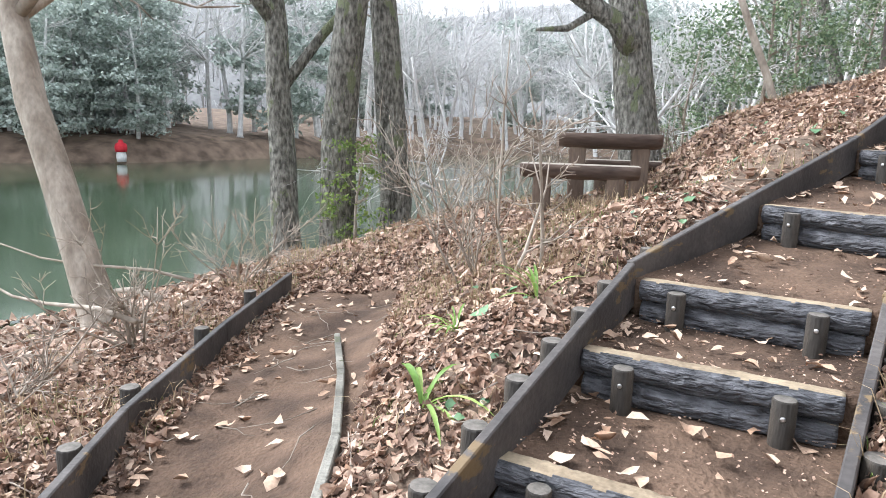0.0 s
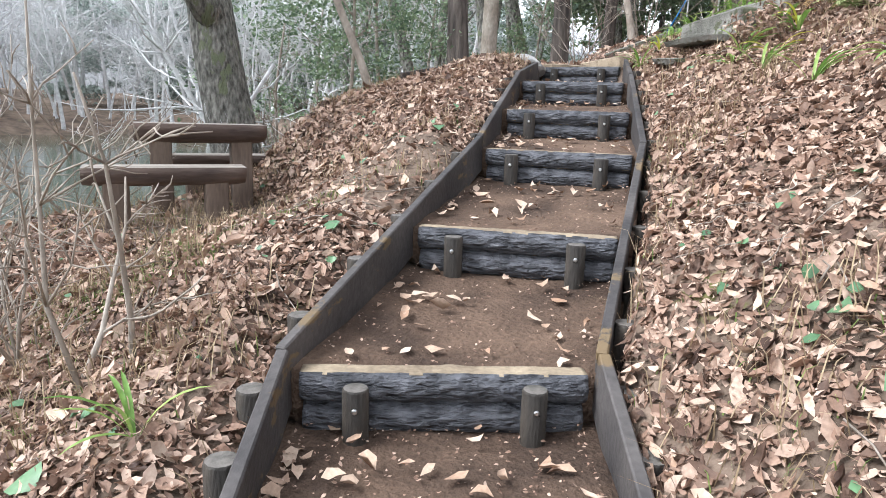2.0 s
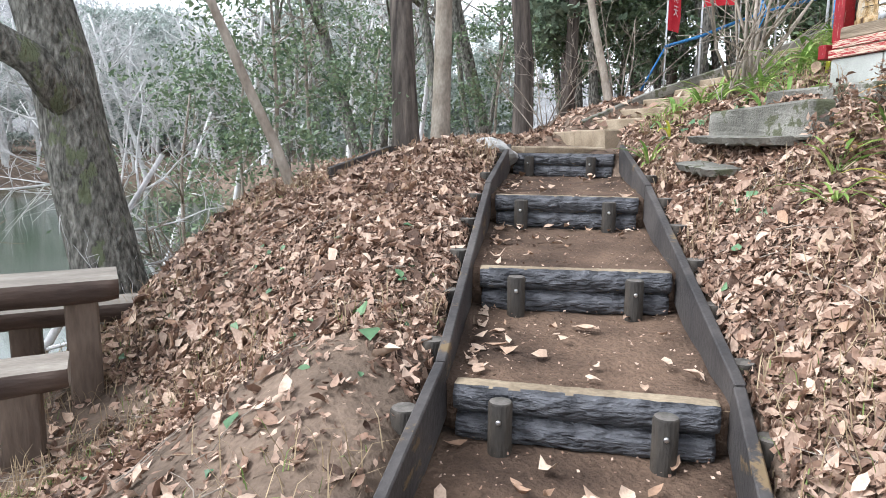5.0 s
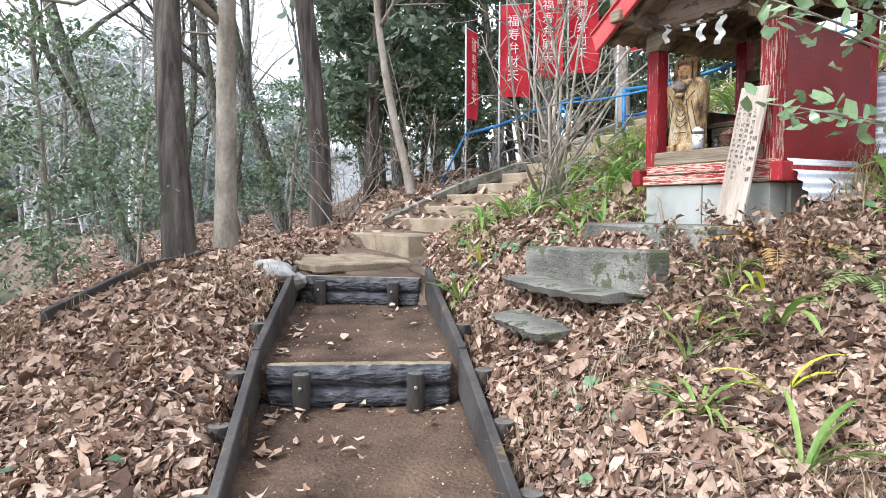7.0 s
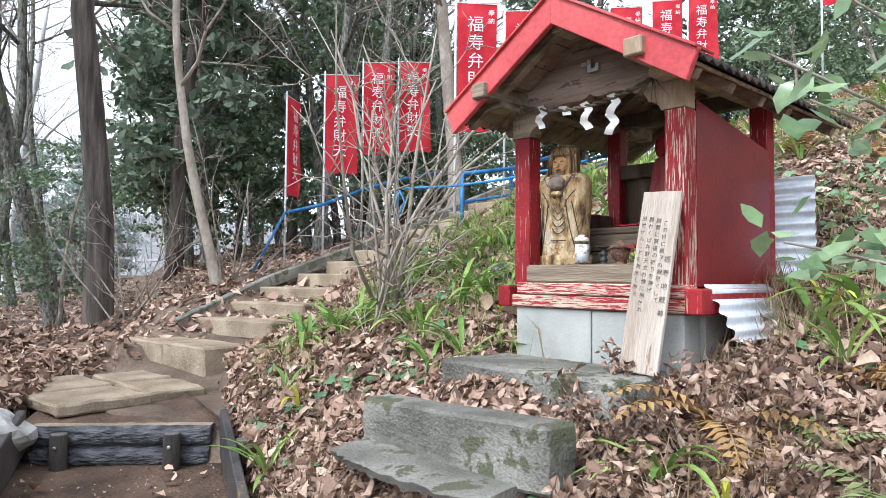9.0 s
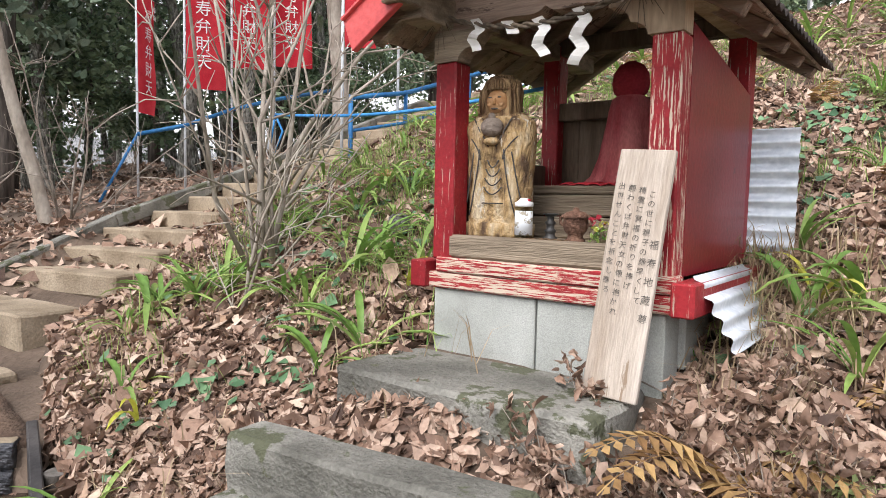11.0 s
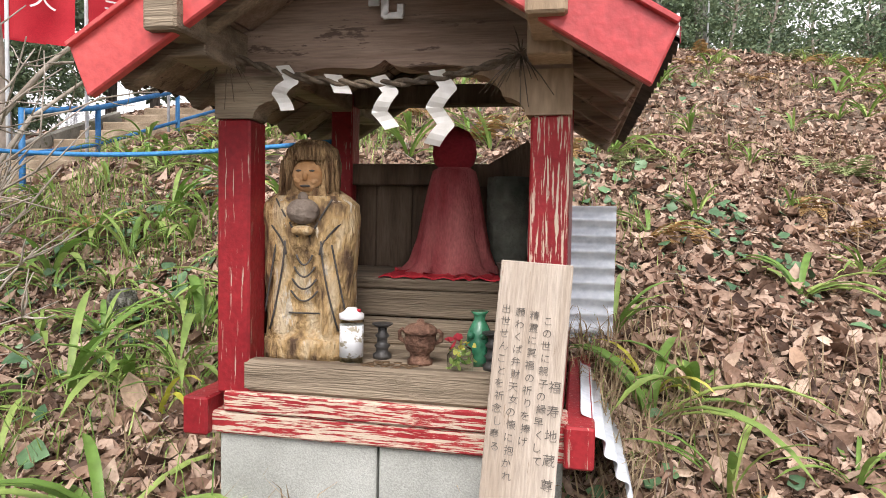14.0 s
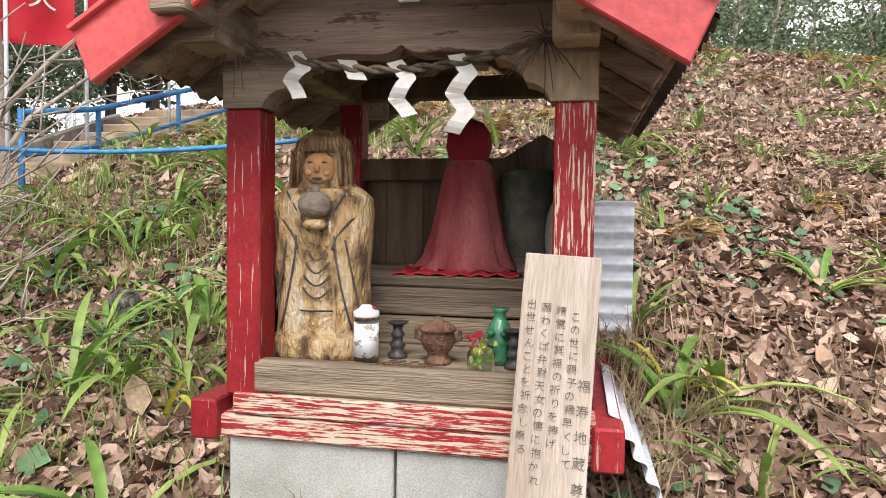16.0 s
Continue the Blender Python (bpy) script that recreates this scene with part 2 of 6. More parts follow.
DRYGRASS = mat("dry_grass", (0.24, 0.17, 0.1), (0.47, 0.37, 0.24), 5, 0.9, 0.1, 30, island=True, trans=0.2)
ROCK = mat("pale_rock", (0.36, 0.35, 0.33), (0.66, 0.65, 0.62), 4, 0.9, 0.6, 20)
WHITE = mat("white_paint", (0.62, 0.62, 0.62), (0.8, 0.8, 0.8), 8, 0.6, 0.05, 30)
LABELPAPER = mat("torn_white_label", (0.62, 0.64, 0.66), (0.82, 0.84, 0.86), 8, 0.6, 0.05, 30, worn=(0.3, 0.27, 0.2), worn_cut=0.54, worn_stretch=(8, 8, 8))

WATER = mat("pond_water", (0.032, 0.052, 0.028), (0.048, 0.068, 0.04), 0.3, 0.09, 0.02, 2.0, spec=0.5)
GLASS = bpy.data.materials.new("clear_glass")
GLASS.use_nodes = True
gb = GLASS.node_tree.nodes["Principled BSDF"]
gb.inputs["Transmission Weight"].default_value, gb.inputs["Roughness"].default_value = 1.0, 0.03
gb.inputs["Base Color"].default_value = (0.9, 0.95, 0.88, 1)
gb.inputs["IOR"].default_value = 1.15

# ---- builders ----
I4 = Matrix.Identity(4)


def part(name, bm, material, parent, label=""):
    """Links a bmesh (or a mesh) as one object under a thing or a part."""
    if isinstance(bm, bpy.types.Mesh):
        me = bm
    else:
        me = bpy.data.meshes.new(name)
        bm.to_mesh(me)
        bm.free()
    if not me.materials:
        for m in material if isinstance(material, (list, tuple)) else [material]:
            me.materials.append(m)
    ob = new(name, me)
    ob.parent = parent
    if label:
        tagged(ob, label)
    return ob


def thing(name, m, label, category, group="", kind=""):
    ob = new(name)
    ob.matrix_basis = m
    ob.empty_display_size = 0.1
    return tagged(ob, label, category, group, kind)


def single(name, bm, material, m, label, category, group="", kind=""):
    ob = part(name, bm, material, None)
    ob.matrix_basis = m
    return tagged(ob, label, category, group, kind)


def add_box(bm, size, at, rot=(0, 0, 0), bevel=0.006):
    m = pose(*at, *rot) @ Matrix.Diagonal((*size, 1))
    r = bmesh.ops.create_cube(bm, size=1, matrix=m)
    if bevel:
        es = list({e for v in r["verts"] for e in v.link_edges})
        bmesh.ops.bevel(bm, geom=es, offset=min(bevel, min(size) * 0.4), segments=1, affect="EDGES")
    return bm


def box(size, at, rot=(0, 0, 0), bevel=0.006):
    return add_box(bmesh.new(), size, at, rot, bevel)


def beam(a, b, w, h, bevel=0.005):
    """A squared bar from a to b, w wide and h high."""
    a, b = Vector(a), Vector(b)
    d = b - a
    q = d.to_track_quat("X", "Z").to_matrix().to_4x4()
    bm = bmesh.new()
    bmesh.ops.create_cube(bm, size=1, matrix=Matrix.Translation((a + b) / 2) @ q @ Matrix.Diagonal((d.length, w, h, 1)))
    bmesh.ops.bevel(bm, geom=list(bm.edges), offset=bevel, segments=1, affect="EDGES")
    return bm


def lathe(profile, at=(0, 0, 0), n=20):
    """A turned form from (radius, height) pairs."""
    bm = bmesh.new()
    rings = []
    for r, z in profile:
        rings.append([bm.verts.new((at[0] + r * math.cos(2 * math.pi * i / n), at[1] + r * math.sin(2 * math.pi * i / n), at[2] + z)) for i in range(n)])
    for a, b in zip(rings, rings[1:]):
        for i in range(n):
            bm.faces.new((a[i], a[(i + 1) % n], b[(i + 1) % n], b[i])).smooth = True
    bm.faces.new(rings[0][::-1])
    bm.faces.new(rings[-1])
    return bm


def tubes(paths, n=6, smooth=True):
    """A mesh of tapered tubes; each path is a list of (point, radius)."""
    vs, fs = [], []
    for p in paths:
        base = len(vs)
        k = len(p)
        for i, (c, r) in enumerate(p):
            c = Vector(c)
            d = (Vector(p[min(i + 1, k - 1)][0]) - Vector(p[max(i - 1, 0)][0])).normalized()
            s = d.cross(Vector((0.31, 0.87, 0.38)))
            s = s.normalized() if s.length > 1e-4 else Vector((1, 0, 0))
            u = d.cross(s)
            for j in range(n):
                a = 2 * math.pi * j / n
                vs.append(c + (s * math.cos(a) + u * math.sin(a)) * r)
        for i in range(k - 1):
            for j in range(n):
                a, b = base + i * n + j, base + i * n + (j + 1) % n
                fs.append((a, b, b + n, a + n))
        fs.append(tuple(base + (k - 1) * n + j for j in range(n)))
        fs.append(tuple(base + j for j in reversed(range(n))))
    me = bpy.data.meshes.new("tubes")
    me.from_pydata([tuple(v) for v in vs], [], fs)
    me.polygons.foreach_set("use_smooth", [smooth] * len(me.polygons))
    return me


def leaf_mesh(points, normals, sizes, rng, ratio=0.5, curl=0.35, name="leaves"):
    """Many small folded leaves: one at each point, roughly facing its normal."""
    n = len(points)
    P, Nn = np.asarray(points, float), np.asarray(normals, float)
    Nn = Nn / np.linalg.norm(Nn, axis=1, keepdims=True)
    t = rng.normal(size=(n, 3))
    t -= Nn * np.sum(t * Nn, axis=1, keepdims=True)
    t /= np.linalg.norm(t, axis=1, keepdims=True) + 1e-9
    s = np.cross(Nn, t)
    L = np.asarray(sizes, float)[:, None]
    W = L * ratio * rng.uniform(0.75, 1.2, (n, 1))
    c = L * curl * rng.uniform(-0.4, 1.0, (n, 1))
    c2 = L * curl * rng.uniform(-0.3, 0.9, (n, 1))
    V = np.empty((n, 6, 3))
    V[:, 0] = P - t * L * 0.5 + Nn * c
    V[:, 1] = P - t * L * 0.12 + s * W * 0.5 + Nn * c2 * 0.6
    V[:, 2] = P + t * L * 0.22 + s * W * 0.42 + Nn * c2 * 0.6
    V[:, 3] = P + t * L * 0.5 + Nn * c * 0.8
    V[:, 4] = P + t * L * 0.22 - s * W * 0.42 + Nn * c2 * 0.4
    V[:, 5] = P - t * L * 0.12 - s * W * 0.5 + Nn * c2 * 0.4
    V += rng.normal(size=V.shape) * (L * 0.03)[:, None, :]
    b = (np.arange(n) * 6)[:, None]
    F = np.concatenate([b + np.array([[0, 1, 5]]), b + np.array([[1, 2, 5]]), b + np.array([[2, 4, 5]]), b + np.array([[2, 3, 4]])])
    me = bpy.data.meshes.new(name)
    me.vertices.add(n * 6)
    me.vertices.foreach_set("co", V.reshape(-1))
    me.loops.add(F.size)
    me.loops.foreach_set("vertex_index", F.reshape(-1).astype(np.int32))
    me.polygons.add(len(F))
    me.polygons.foreach_set("loop_start", np.arange(0, F.size, 3, dtype=np.int32))
    me.update(calc_edges=True)
    me.validate()
    return me


def curled_leaves(points, normals, sizes, rng, ratio=0.45, curl=0.5, name="leaves"):
    """Many dry leaves with a rounded outline, bent along and cupped across the midrib."""
    n = len(points)
    P, Nn = np.asarray(points, float), np.asarray(normals, float)
    Nn = Nn / np.linalg.norm(Nn, axis=1, keepdims=True)
    t = rng.normal(size=(n, 3))
    t -= Nn * np.sum(t * Nn, axis=1, keepdims=True)
    t /= np.linalg.norm(t, axis=1, keepdims=True) + 1e-9
    s = np.cross(Nn, t)
    L = np.asarray(sizes, float)[:, None]
    W = L * ratio * rng.uniform(0.6, 1.35, (n, 1))
    bend = L * curl * rng.uniform(-0.35, 0.75, (n, 1))
    cup = W * rng.normal(0.25, 0.45, (n, 1))
    twist = rng.normal(0, 0.35, (n, 1))
    V = np.empty((n, 8, 3))
    V[:, 0] = P - t * L * 0.5 + Nn * bend
    V[:, 7] = P + t * L * 0.5 + Nn * bend * 0.9 + s * W * twist * 0.5
    for k, (u, w) in enumerate(((-0.22, 0.46), (0.16, 0.44))):
        mid = P + t * L * u + Nn * bend * (u * u * 3)
        V[:, 1 + 3 * k] = mid + s * W * w + Nn * (cup * 0.5 + twist * W * (u + 0.1))
        V[:, 2 + 3 * k] = mid
        V[:, 3 + 3 * k] = mid - s * W * w * rng.uniform(0.7, 1.1, (n, 1)) + Nn * (cup * 0.5 - twist * W * (u + 0.1))
    V += rng.normal(size=V.shape) * (L * 0.025)[:, None, :]
    b = (np.arange(n) * 8)[:, None]
    tri = ((0, 1, 2), (0, 2, 3), (1, 4, 5), (1, 5, 2), (2, 5, 6), (2, 6, 3), (4, 7, 5), (5, 7, 6))
    F = np.concatenate([b + np.array([f]) for f in tri])
    me = bpy.data.meshes.new(name)
    me.vertices.add(n * 8)
    me.vertices.foreach_set("co", V.reshape(-1))
    me.loops.add(F.size)
    me.loops.foreach_set("vertex_index", F.reshape(-1).astype(np.int32))
    me.polygons.add(len(F))
    me.polygons.foreach_set("loop_start", np.arange(0, F.size, 3, dtype=np.int32))
    me.polygons.foreach_set("use_smooth", [True] * len(F))
    me.update(calc_edges=True)
    return me


def blades(rng, count, length, width, spread, droop=0.8):
    """Arching strap leaves from one crown, each a folded strip."""
    vs, fs = [], []
    for _ in range(count):
        a = rng.uniform(0, 2 * math.pi)
        l = length * rng.uniform(0.6, 1.15)
        w = width * rng.uniform(0.7, 1.2)
        el = rng.uniform(0.5, 1.3)
        d, sd = Vector((math.cos(a), math.sin(a), 0)), Vector((-math.sin(a), math.cos(a), 0))
        p = d * rng.uniform(0, spread)
        k = 6
        b = len(vs)
        for i in range(k + 1):
            f = i / k
            ww = w * (0.55 + 1.2 * f) * (1 - f ** 3) if i < k else 0.001
            vs += [p - sd * ww / 2 + Vector((0, 0, ww * 0.25)), p, p + sd * ww / 2 + Vector((0, 0, ww * 0.25))]
            ang = el - droop * 1.7 * f
            p = p + (d * math.cos(ang) + Vector((0, 0, math.sin(ang)))) * l / k
        for i in range(k):
            q = b + i * 3
            fs += [(q, q + 1, q + 4, q + 3), (q + 1, q + 2, q + 5, q + 4)]
    me = bpy.data.meshes.new("blades")
    me.from_pydata([tuple(v) for v in vs], [], fs)
    me.polygons.foreach_set("use_smooth", [True] * len(fs))
    return me


def lettering(text, size, parent, m, material, name="lettering", stretch=1.0):
    cu = bpy.data.curves.new("lettering", "FONT")
    cu.body, cu.size, cu.align_x, cu.align_y = text, size, "CENTER", "CENTER"
    cu.space_line = stretch
    cu.extrude = 0.0006
    tmp = bpy.data.objects.new("lettering", cu)
    scene.collection.objects.link(tmp)
    me = bpy.data.meshes.new_from_object(tmp.evaluated_get(bpy.context.evaluated_depsgraph_get()))
    bpy.data.objects.remove(tmp)
    me.materials.clear()
    ob = part(name, me, material, parent)
    ob.matrix_basis = m
    return ob


# ---- plan: the trail, its log steps and the hillside ----
STEPS = [((0.27, 2.04), (1.22, 1.62), 0.30), ((0.66, 2.70), (1.61, 2.29), 0.53), ((1.025, 3.285), (1.952, 2.816), 0.742),
         ((1.944, 4.117), (2.701, 3.467), 1.09), ((2.967, 5.054), (3.646, 4.341), 1.44), ((3.643, 5.798), (4.386, 5.152), 1.73),
         ((4.518, 6.789), (5.191, 6.066), 2.03), ((5.904, 8.266), (6.388, 7.378), 2.31)]
SPINE = [(-1.2, -9.0, -0.4), (-0.1, -1.2, -0.02), (0.3, 1.0, 0.1)]
SPINE += [((a[0] + b[0]) / 2, (a[1] + b[1]) / 2, z - 0.02) for a, b, z in STEPS]
NTRAIL = len(SPINE) - 1
SPINE += [(7.2, 8.9, 2.31), (8.0, 8.97, 2.41), (9.5, 8.95, 3.0), (12.4, 7.8, 4.06), (16.5, 6.2, 5.38), (45.0, 2.0, 6.5)]
SHORE = [(-60, 0), (-12, 4.5), (-6, 7.2), (-3.6, 10.2), (-0.8, 11.4), (1.4, 10.4), (3.4, 13.5), (6.5, 20), (11, 32), (13, 50), (4, 60), (-7, 51), (-14, 40), (-18.5, 31), (-30, 25), (-60, 22)]
WATER_Z = -0.7


def pond_distance(X, Y):
    """Signed distance to the shore, positive on the water."""
    d2 = np.full(X.shape, 1e9)
    inside = np.zeros(X.shape, bool)
    n = len(SHORE)
    for i in range(n):
        (ax, ay), (bx, by) = SHORE[i], SHORE[(i + 1) % n]
        ex, ey = bx - ax, by - ay
        t = np.clip(((X - ax) * ex + (Y - ay) * ey) / (ex * ex + ey * ey), 0, 1)
        d2 = np.minimum(d2, (X - ax - t * ex) ** 2 + (Y - ay - t * ey) ** 2)
        cross = ((ay > Y) != (by > Y)) & (X < (bx - ax) * (Y - ay) / (by - ay + 1e-12) + ax)
        inside ^= cross
    return np.where(inside, 1, -1) * np.sqrt(d2)


def smooth(a, b, x):
    t = np.clip((x - a) / (b - a), 0, 1)
    return t * t * (3 - 2 * t)


def terrain(X, Y):
    X, Y = np.asarray(X, float), np.asarray(Y, float)
    num, den = np.zeros(X.shape), np.zeros(X.shape)
    near, nearz = np.full(X.shape, 1e9), np.zeros(X.shape)
    for i in range(len(SPINE) - 1):
        (ax, ay, az), (bx, by, bz) = SPINE[i], SPINE[i + 1]
        ex, ey = bx - ax, by - ay
        l = math.hypot(ex, ey)
        t = np.clip(((X - ax) * ex + (Y - ay) * ey) / (l * l), 0, 1)
        px, py = X - ax - t * ex, Y - ay - t * ey
        d = np.hypot(px, py)
        v = np.where(ex * py - ey * px < 0, d, -d)
        z = az + (bz - az) * t
        if i < NTRAIL:
            right = 0.62 * np.clip(v - 0.68, 0, 0.55) + 0.41 * np.clip(v - 1.23, 0, 6)
            left = 0.1 * smooth(0.7, 1.0, -v) - 0.2 * np.clip(-v - 1.1, 0, 1.6) - 0.32 * np.clip(-v - 2.7, 0, 4)
        else:
            right = 0.18 * smooth(0.5, 0.75, v) + 0.22 * np.clip(v - 0.6, 0, 5)
            left = 0.16 * smooth(0.6, 0.8, -v) - 0.12 * np.clip(-v - 0.7, 0, 6)
        h = z + np.where(v > 0, right, left)
        w = 1 / (d ** 4 + 0.003)
        num += w * h
        den += w
        nearz = np.where(d < near, z, nearz)
        near = np.minimum(near, d)
    H = num / den
    # the bench terrace and the lower trail by the water
    tx, ty = X - 1.15, Y - 7.35
    k = np.exp(-((tx * tx / 2.4 + ty * ty / 3.0) ** 1.5))
    H = H * (1 - k) + 0.6 * k
    kk = np.exp(-(((X + 1.3) / 1.2) ** 2)) * smooth(7.5, 5.5, Y) * smooth(-2, 1, Y) * 0.9
    H = H * (1 - kk) + (-0.12 - 0.02 * Y) * kk
    # level pad under the shrine and its front slab
    k = np.exp(-(((X - 6.45) ** 2 + (Y - 5.3) ** 2) / 0.24) ** 2)
    H = H * (1 - k) + 2.745 * k
    # the hill keeps climbing behind the shrine
    H = H + 1.1 * smooth(6.5, 13.0, X - 0.6 * Y) * smooth(4.0, -3.0, Y) * smooth(-22, -10, Y)
    p = pond_distance(X, Y)
    far = smooth(16, 60, np.hypot(X - 3, Y - 6))
    rise = np.where(p < 0, 0.07 * np.clip(-p - 0.5, 0, 40) * smooth(22, 34, np.hypot(X + 0, Y - 2)), 0)
    H = H * (1 - far) + far * (0.3) + rise
    s = smooth(-2.2, 0.4, p)
    H = H * (1 - s) + (-1.3) * s
    # hand-sized unevenness
    bumps = 0.035 * (np.sin(X * 3.1 + 1.3 * np.sin(Y * 2.3)) * np.sin(Y * 2.7 + 1.1 * np.sin(X * 1.9))) + 0.012 * np.sin(X * 9.1 + Y * 4.0) * np.sin(Y * 8.3 - X * 3.0)
    H = H + bumps * smooth(0.5, 1.2, near)
    corridor = (near < 0.63)
    H = np.where(corridor, np.minimum(H, nearz - 0.0) - 0.34 * smooth(0.64, 0.57, near) * (X > 0.2) * (X < 6.35) * (Y > 1.5), H)
    return H


def ground_z(x, y):
    return float(terrain(np.array([x]), np.array([y]))[0])


def build_ground():
    def axis(lo, hi, step):
        mid = np.arange(lo, hi, step)
        out = np.cumsum(step * 1.16 ** np.arange(1, 48))
        return np.concatenate([(lo - out)[::-1], mid, hi + out])

    xs, ys = axis(-6, 17, 0.1), axis(-3, 15, 0.1)
    X, Y = np.meshgrid(xs, ys)
    Z = terrain(X, Y)
    nx, ny = len(xs), len(ys)
    V = np.stack([X, Y, Z], -1).reshape(-1, 3)
    i = np.arange(nx - 1)[None, :] + nx * np.arange(ny - 1)[:, None]
    F = np.stack([i, i + 1, i + 1 + nx, i + nx], -1).reshape(-1, 4)
    me = bpy.data.meshes.new("ground")
    me.vertices.add(len(V))
    me.vertices.foreach_set("co", V.reshape(-1))
    me.loops.add(F.size)
    me.loops.foreach_set("vertex_index", F.reshape(-1).astype(np.int32))
    me.polygons.add(len(F))
    me.polygons.foreach_set("loop_start", np.arange(0, F.size, 4, dtype=np.int32))
    me.update(calc_edges=True)
    me.polygons.foreach_set("use_smooth", [True] * len(F))
    single("ground", me, GROUND, I4, "leaf-strewn brown hillside soil around the trail", "ground", kind="structure")


build_ground()
wb = bmesh.new()
bmesh.ops.create_grid(wb, x_segments=40, y_segments=40, size=90, matrix=Matrix.Translation((-20, 40, WATER_Z)))
single("water", wb, WATER, I4, "still dark green pond water", "pond", kind="structure")

# ---- log steps, treads, edging boards and stakes ----


def bark_log(length, radius, rng, flat=0.0, n=32):
    """A cast log along x with rippled bark; flat: share of the top worn level."""
    bm = bmesh.new()
    k = 64
    rings = []
    for i in range(k + 1):
        x = length * (i / k - 0.5)
        ring = []
        for j in range(n):
            a = 2 * math.pi * j / n
            r = radius * (1 + 0.09 * noise.noise(Vector((x * 7 + rng * 9.0, math.cos(a) * 2.6, math.sin(a) * 2.6))) + 0.03 * math.sin(a * 9 + 4 * noise.noise(Vector((x * 9, rng, j * 0.3)))))
            r += radius * 0.16 * (abs(noise.noise(Vector((x * 15 + rng, math.cos(a) * 4.6, math.sin(a) * 4.6 + rng)))) - 0.2)
            if i in (0, k):
                r *= 0.94
            z = r * math.sin(a)
            if flat and z > radius * (1 - flat):
                z = radius * (1 - flat) + 0.004 * noise.noise(Vector((x * 20, a, 0)))
            ring.append(bm.verts.new((x, r * math.cos(a), z)))
        rings.append(ring)
    for a, b in zip(rings, rings[1:]):
        for j in range(n):
            f = bm.faces.new((a[j], a[(j + 1) % n], b[(j + 1) % n], b[j]))
            f.smooth = True
            f.normal_update()
            if flat and f.normal.z < -0.93 or flat and f.normal.z > 0.93:
                f.material_index = 1
    bm.faces.new(rings[0])
    bm.faces.new(rings[-1][::-1])
    bmesh.ops.recalc_face_normals(bm, faces=list(bm.faces))
    return bm


def stake_mesh(radius, height):
    bm = lathe([(radius * 0.98, 0), (radius, height * 0.4), (radius, height - 0.008), (radius * 0.9, height)], n=12)
    for f in bm.faces:
        if f.calc_center_median().z > height - 0.002:
            f.material_index = 1
    me = bpy.data.meshes.new("stake")
    bm.to_mesh(me)
    bm.free()
    me.materials.append(STAKE)
    me.materials.append(STAKETOP)
    return me


STAKE_ME = stake_mesh(0.048, 0.5)
BIGSTAKE_ME = stake_mesh(0.055, 0.6)


def log_step(i, a, b, top):
    a, b = Vector((*a, 0)), Vector((*b, 0))
    mid, d = (a + b) / 2, b - a
    ang = math.degrees(math.atan2(d.y, d.x))
    L = d.length
    st = thing("log_step", pose(mid.x, mid.y, top, 0, 0, ang), "trail step of two stacked black bark-textured logs held by stakes", "step", "log steps of the trail")
    # the front of the step faces down the trail
    r = 0.066
    up = part("upper_log", bark_log(L + 0.02, r, i + 0.3, 0.17), [LOG, LOGTOP], st, "black log with a worn brown top")
    up.matrix_basis = pose(0, 0.0, -r * 0.9, 0, 0, 0)
    lo = part("lower_log", bark_log(L + 0.0, r, i + 5.7), LOG, st)
    lo.matrix_basis = pose(0, 0.005, -r * 2.8, 0, 0, 0)
    for s in (-0.31, 0.31):
        k = part("stake", STAKE_ME, STAKE, st)
        k.matrix_basis = pose(s * L, -0.105, -0.535, 0, 0, 0)
        k.scale = (1, 1, 1)
        bo = part("bolt", lathe([(0.011, 0), (0.011, 0.006), (0.006, 0.008)], n=8), BOLT, k)
        bo.matrix_basis = pose(0, -0.047, 0.43, 90, 0, 0)
    return st


for i, (a, b, top) in enumerate(STEPS):
    log_step(i, a, b, top)


def tread(i, a0, b0, z0, a1, b1, z1):
    """Packed soil between two steps, gently dished and uneven."""
    bm = bmesh.new()
    nu, nv = 16, 14
    g = []
    for iu in range(nu + 1):
        row = []
        for iv in range(nv + 1):
            u, v = iu / nu, iv / nv
            pa = Vector(a0).lerp(Vector(a1), u)
            pb = Vector(b0).lerp(Vector(b1), u)
            p = pa.lerp(pb, v * 1.18 - 0.09)
            z = z0 + (z1 - z0) * u + 0.018 * noise.noise(Vector((p.x * 4, p.y * 4, i))) + 0.03 * (2 * v - 1) ** 4
            row.append(bm.verts.new((p.x, p.y, z)))
        g.append(row)
    for iu in range(nu):
        for iv in range(nv):
            bm.faces.new((g[iu][iv], g[iu][iv + 1], g[iu + 1][iv + 1], g[iu + 1][iv])).smooth = True
    bmesh.ops.recalc_face_normals(bm, faces=list(bm.faces))
    r = bmesh.ops.extrude_face_region(bm, geom=list(bm.faces))
    for v in r["geom"]:
        if isinstance(v, bmesh.types.BMVert):
            v.co.z -= 0.25
    bmesh.ops.recalc_face_normals(bm, faces=list(bm.faces))
    single("soil_tread", bm, SOIL, I4, "packed brown soil tread between log steps", "path", "soil treads", kind="structure")


ALL = [((-0.1, 1.25), (0.78, 0.9), 0.12)] + STEPS
for i in range(len(ALL) - 1):
    (a0, b0, z0), (a1, b1, z1) = ALL[i], ALL[i + 1]
    tread(i, a0, b0, z0 - 0.035, a1, b1, z1 - 0.235)
tread(20, STEPS[-1][0], STEPS[-1][1], 2.27, (7.45, 9.75), (7.0, 8.3), 2.32)


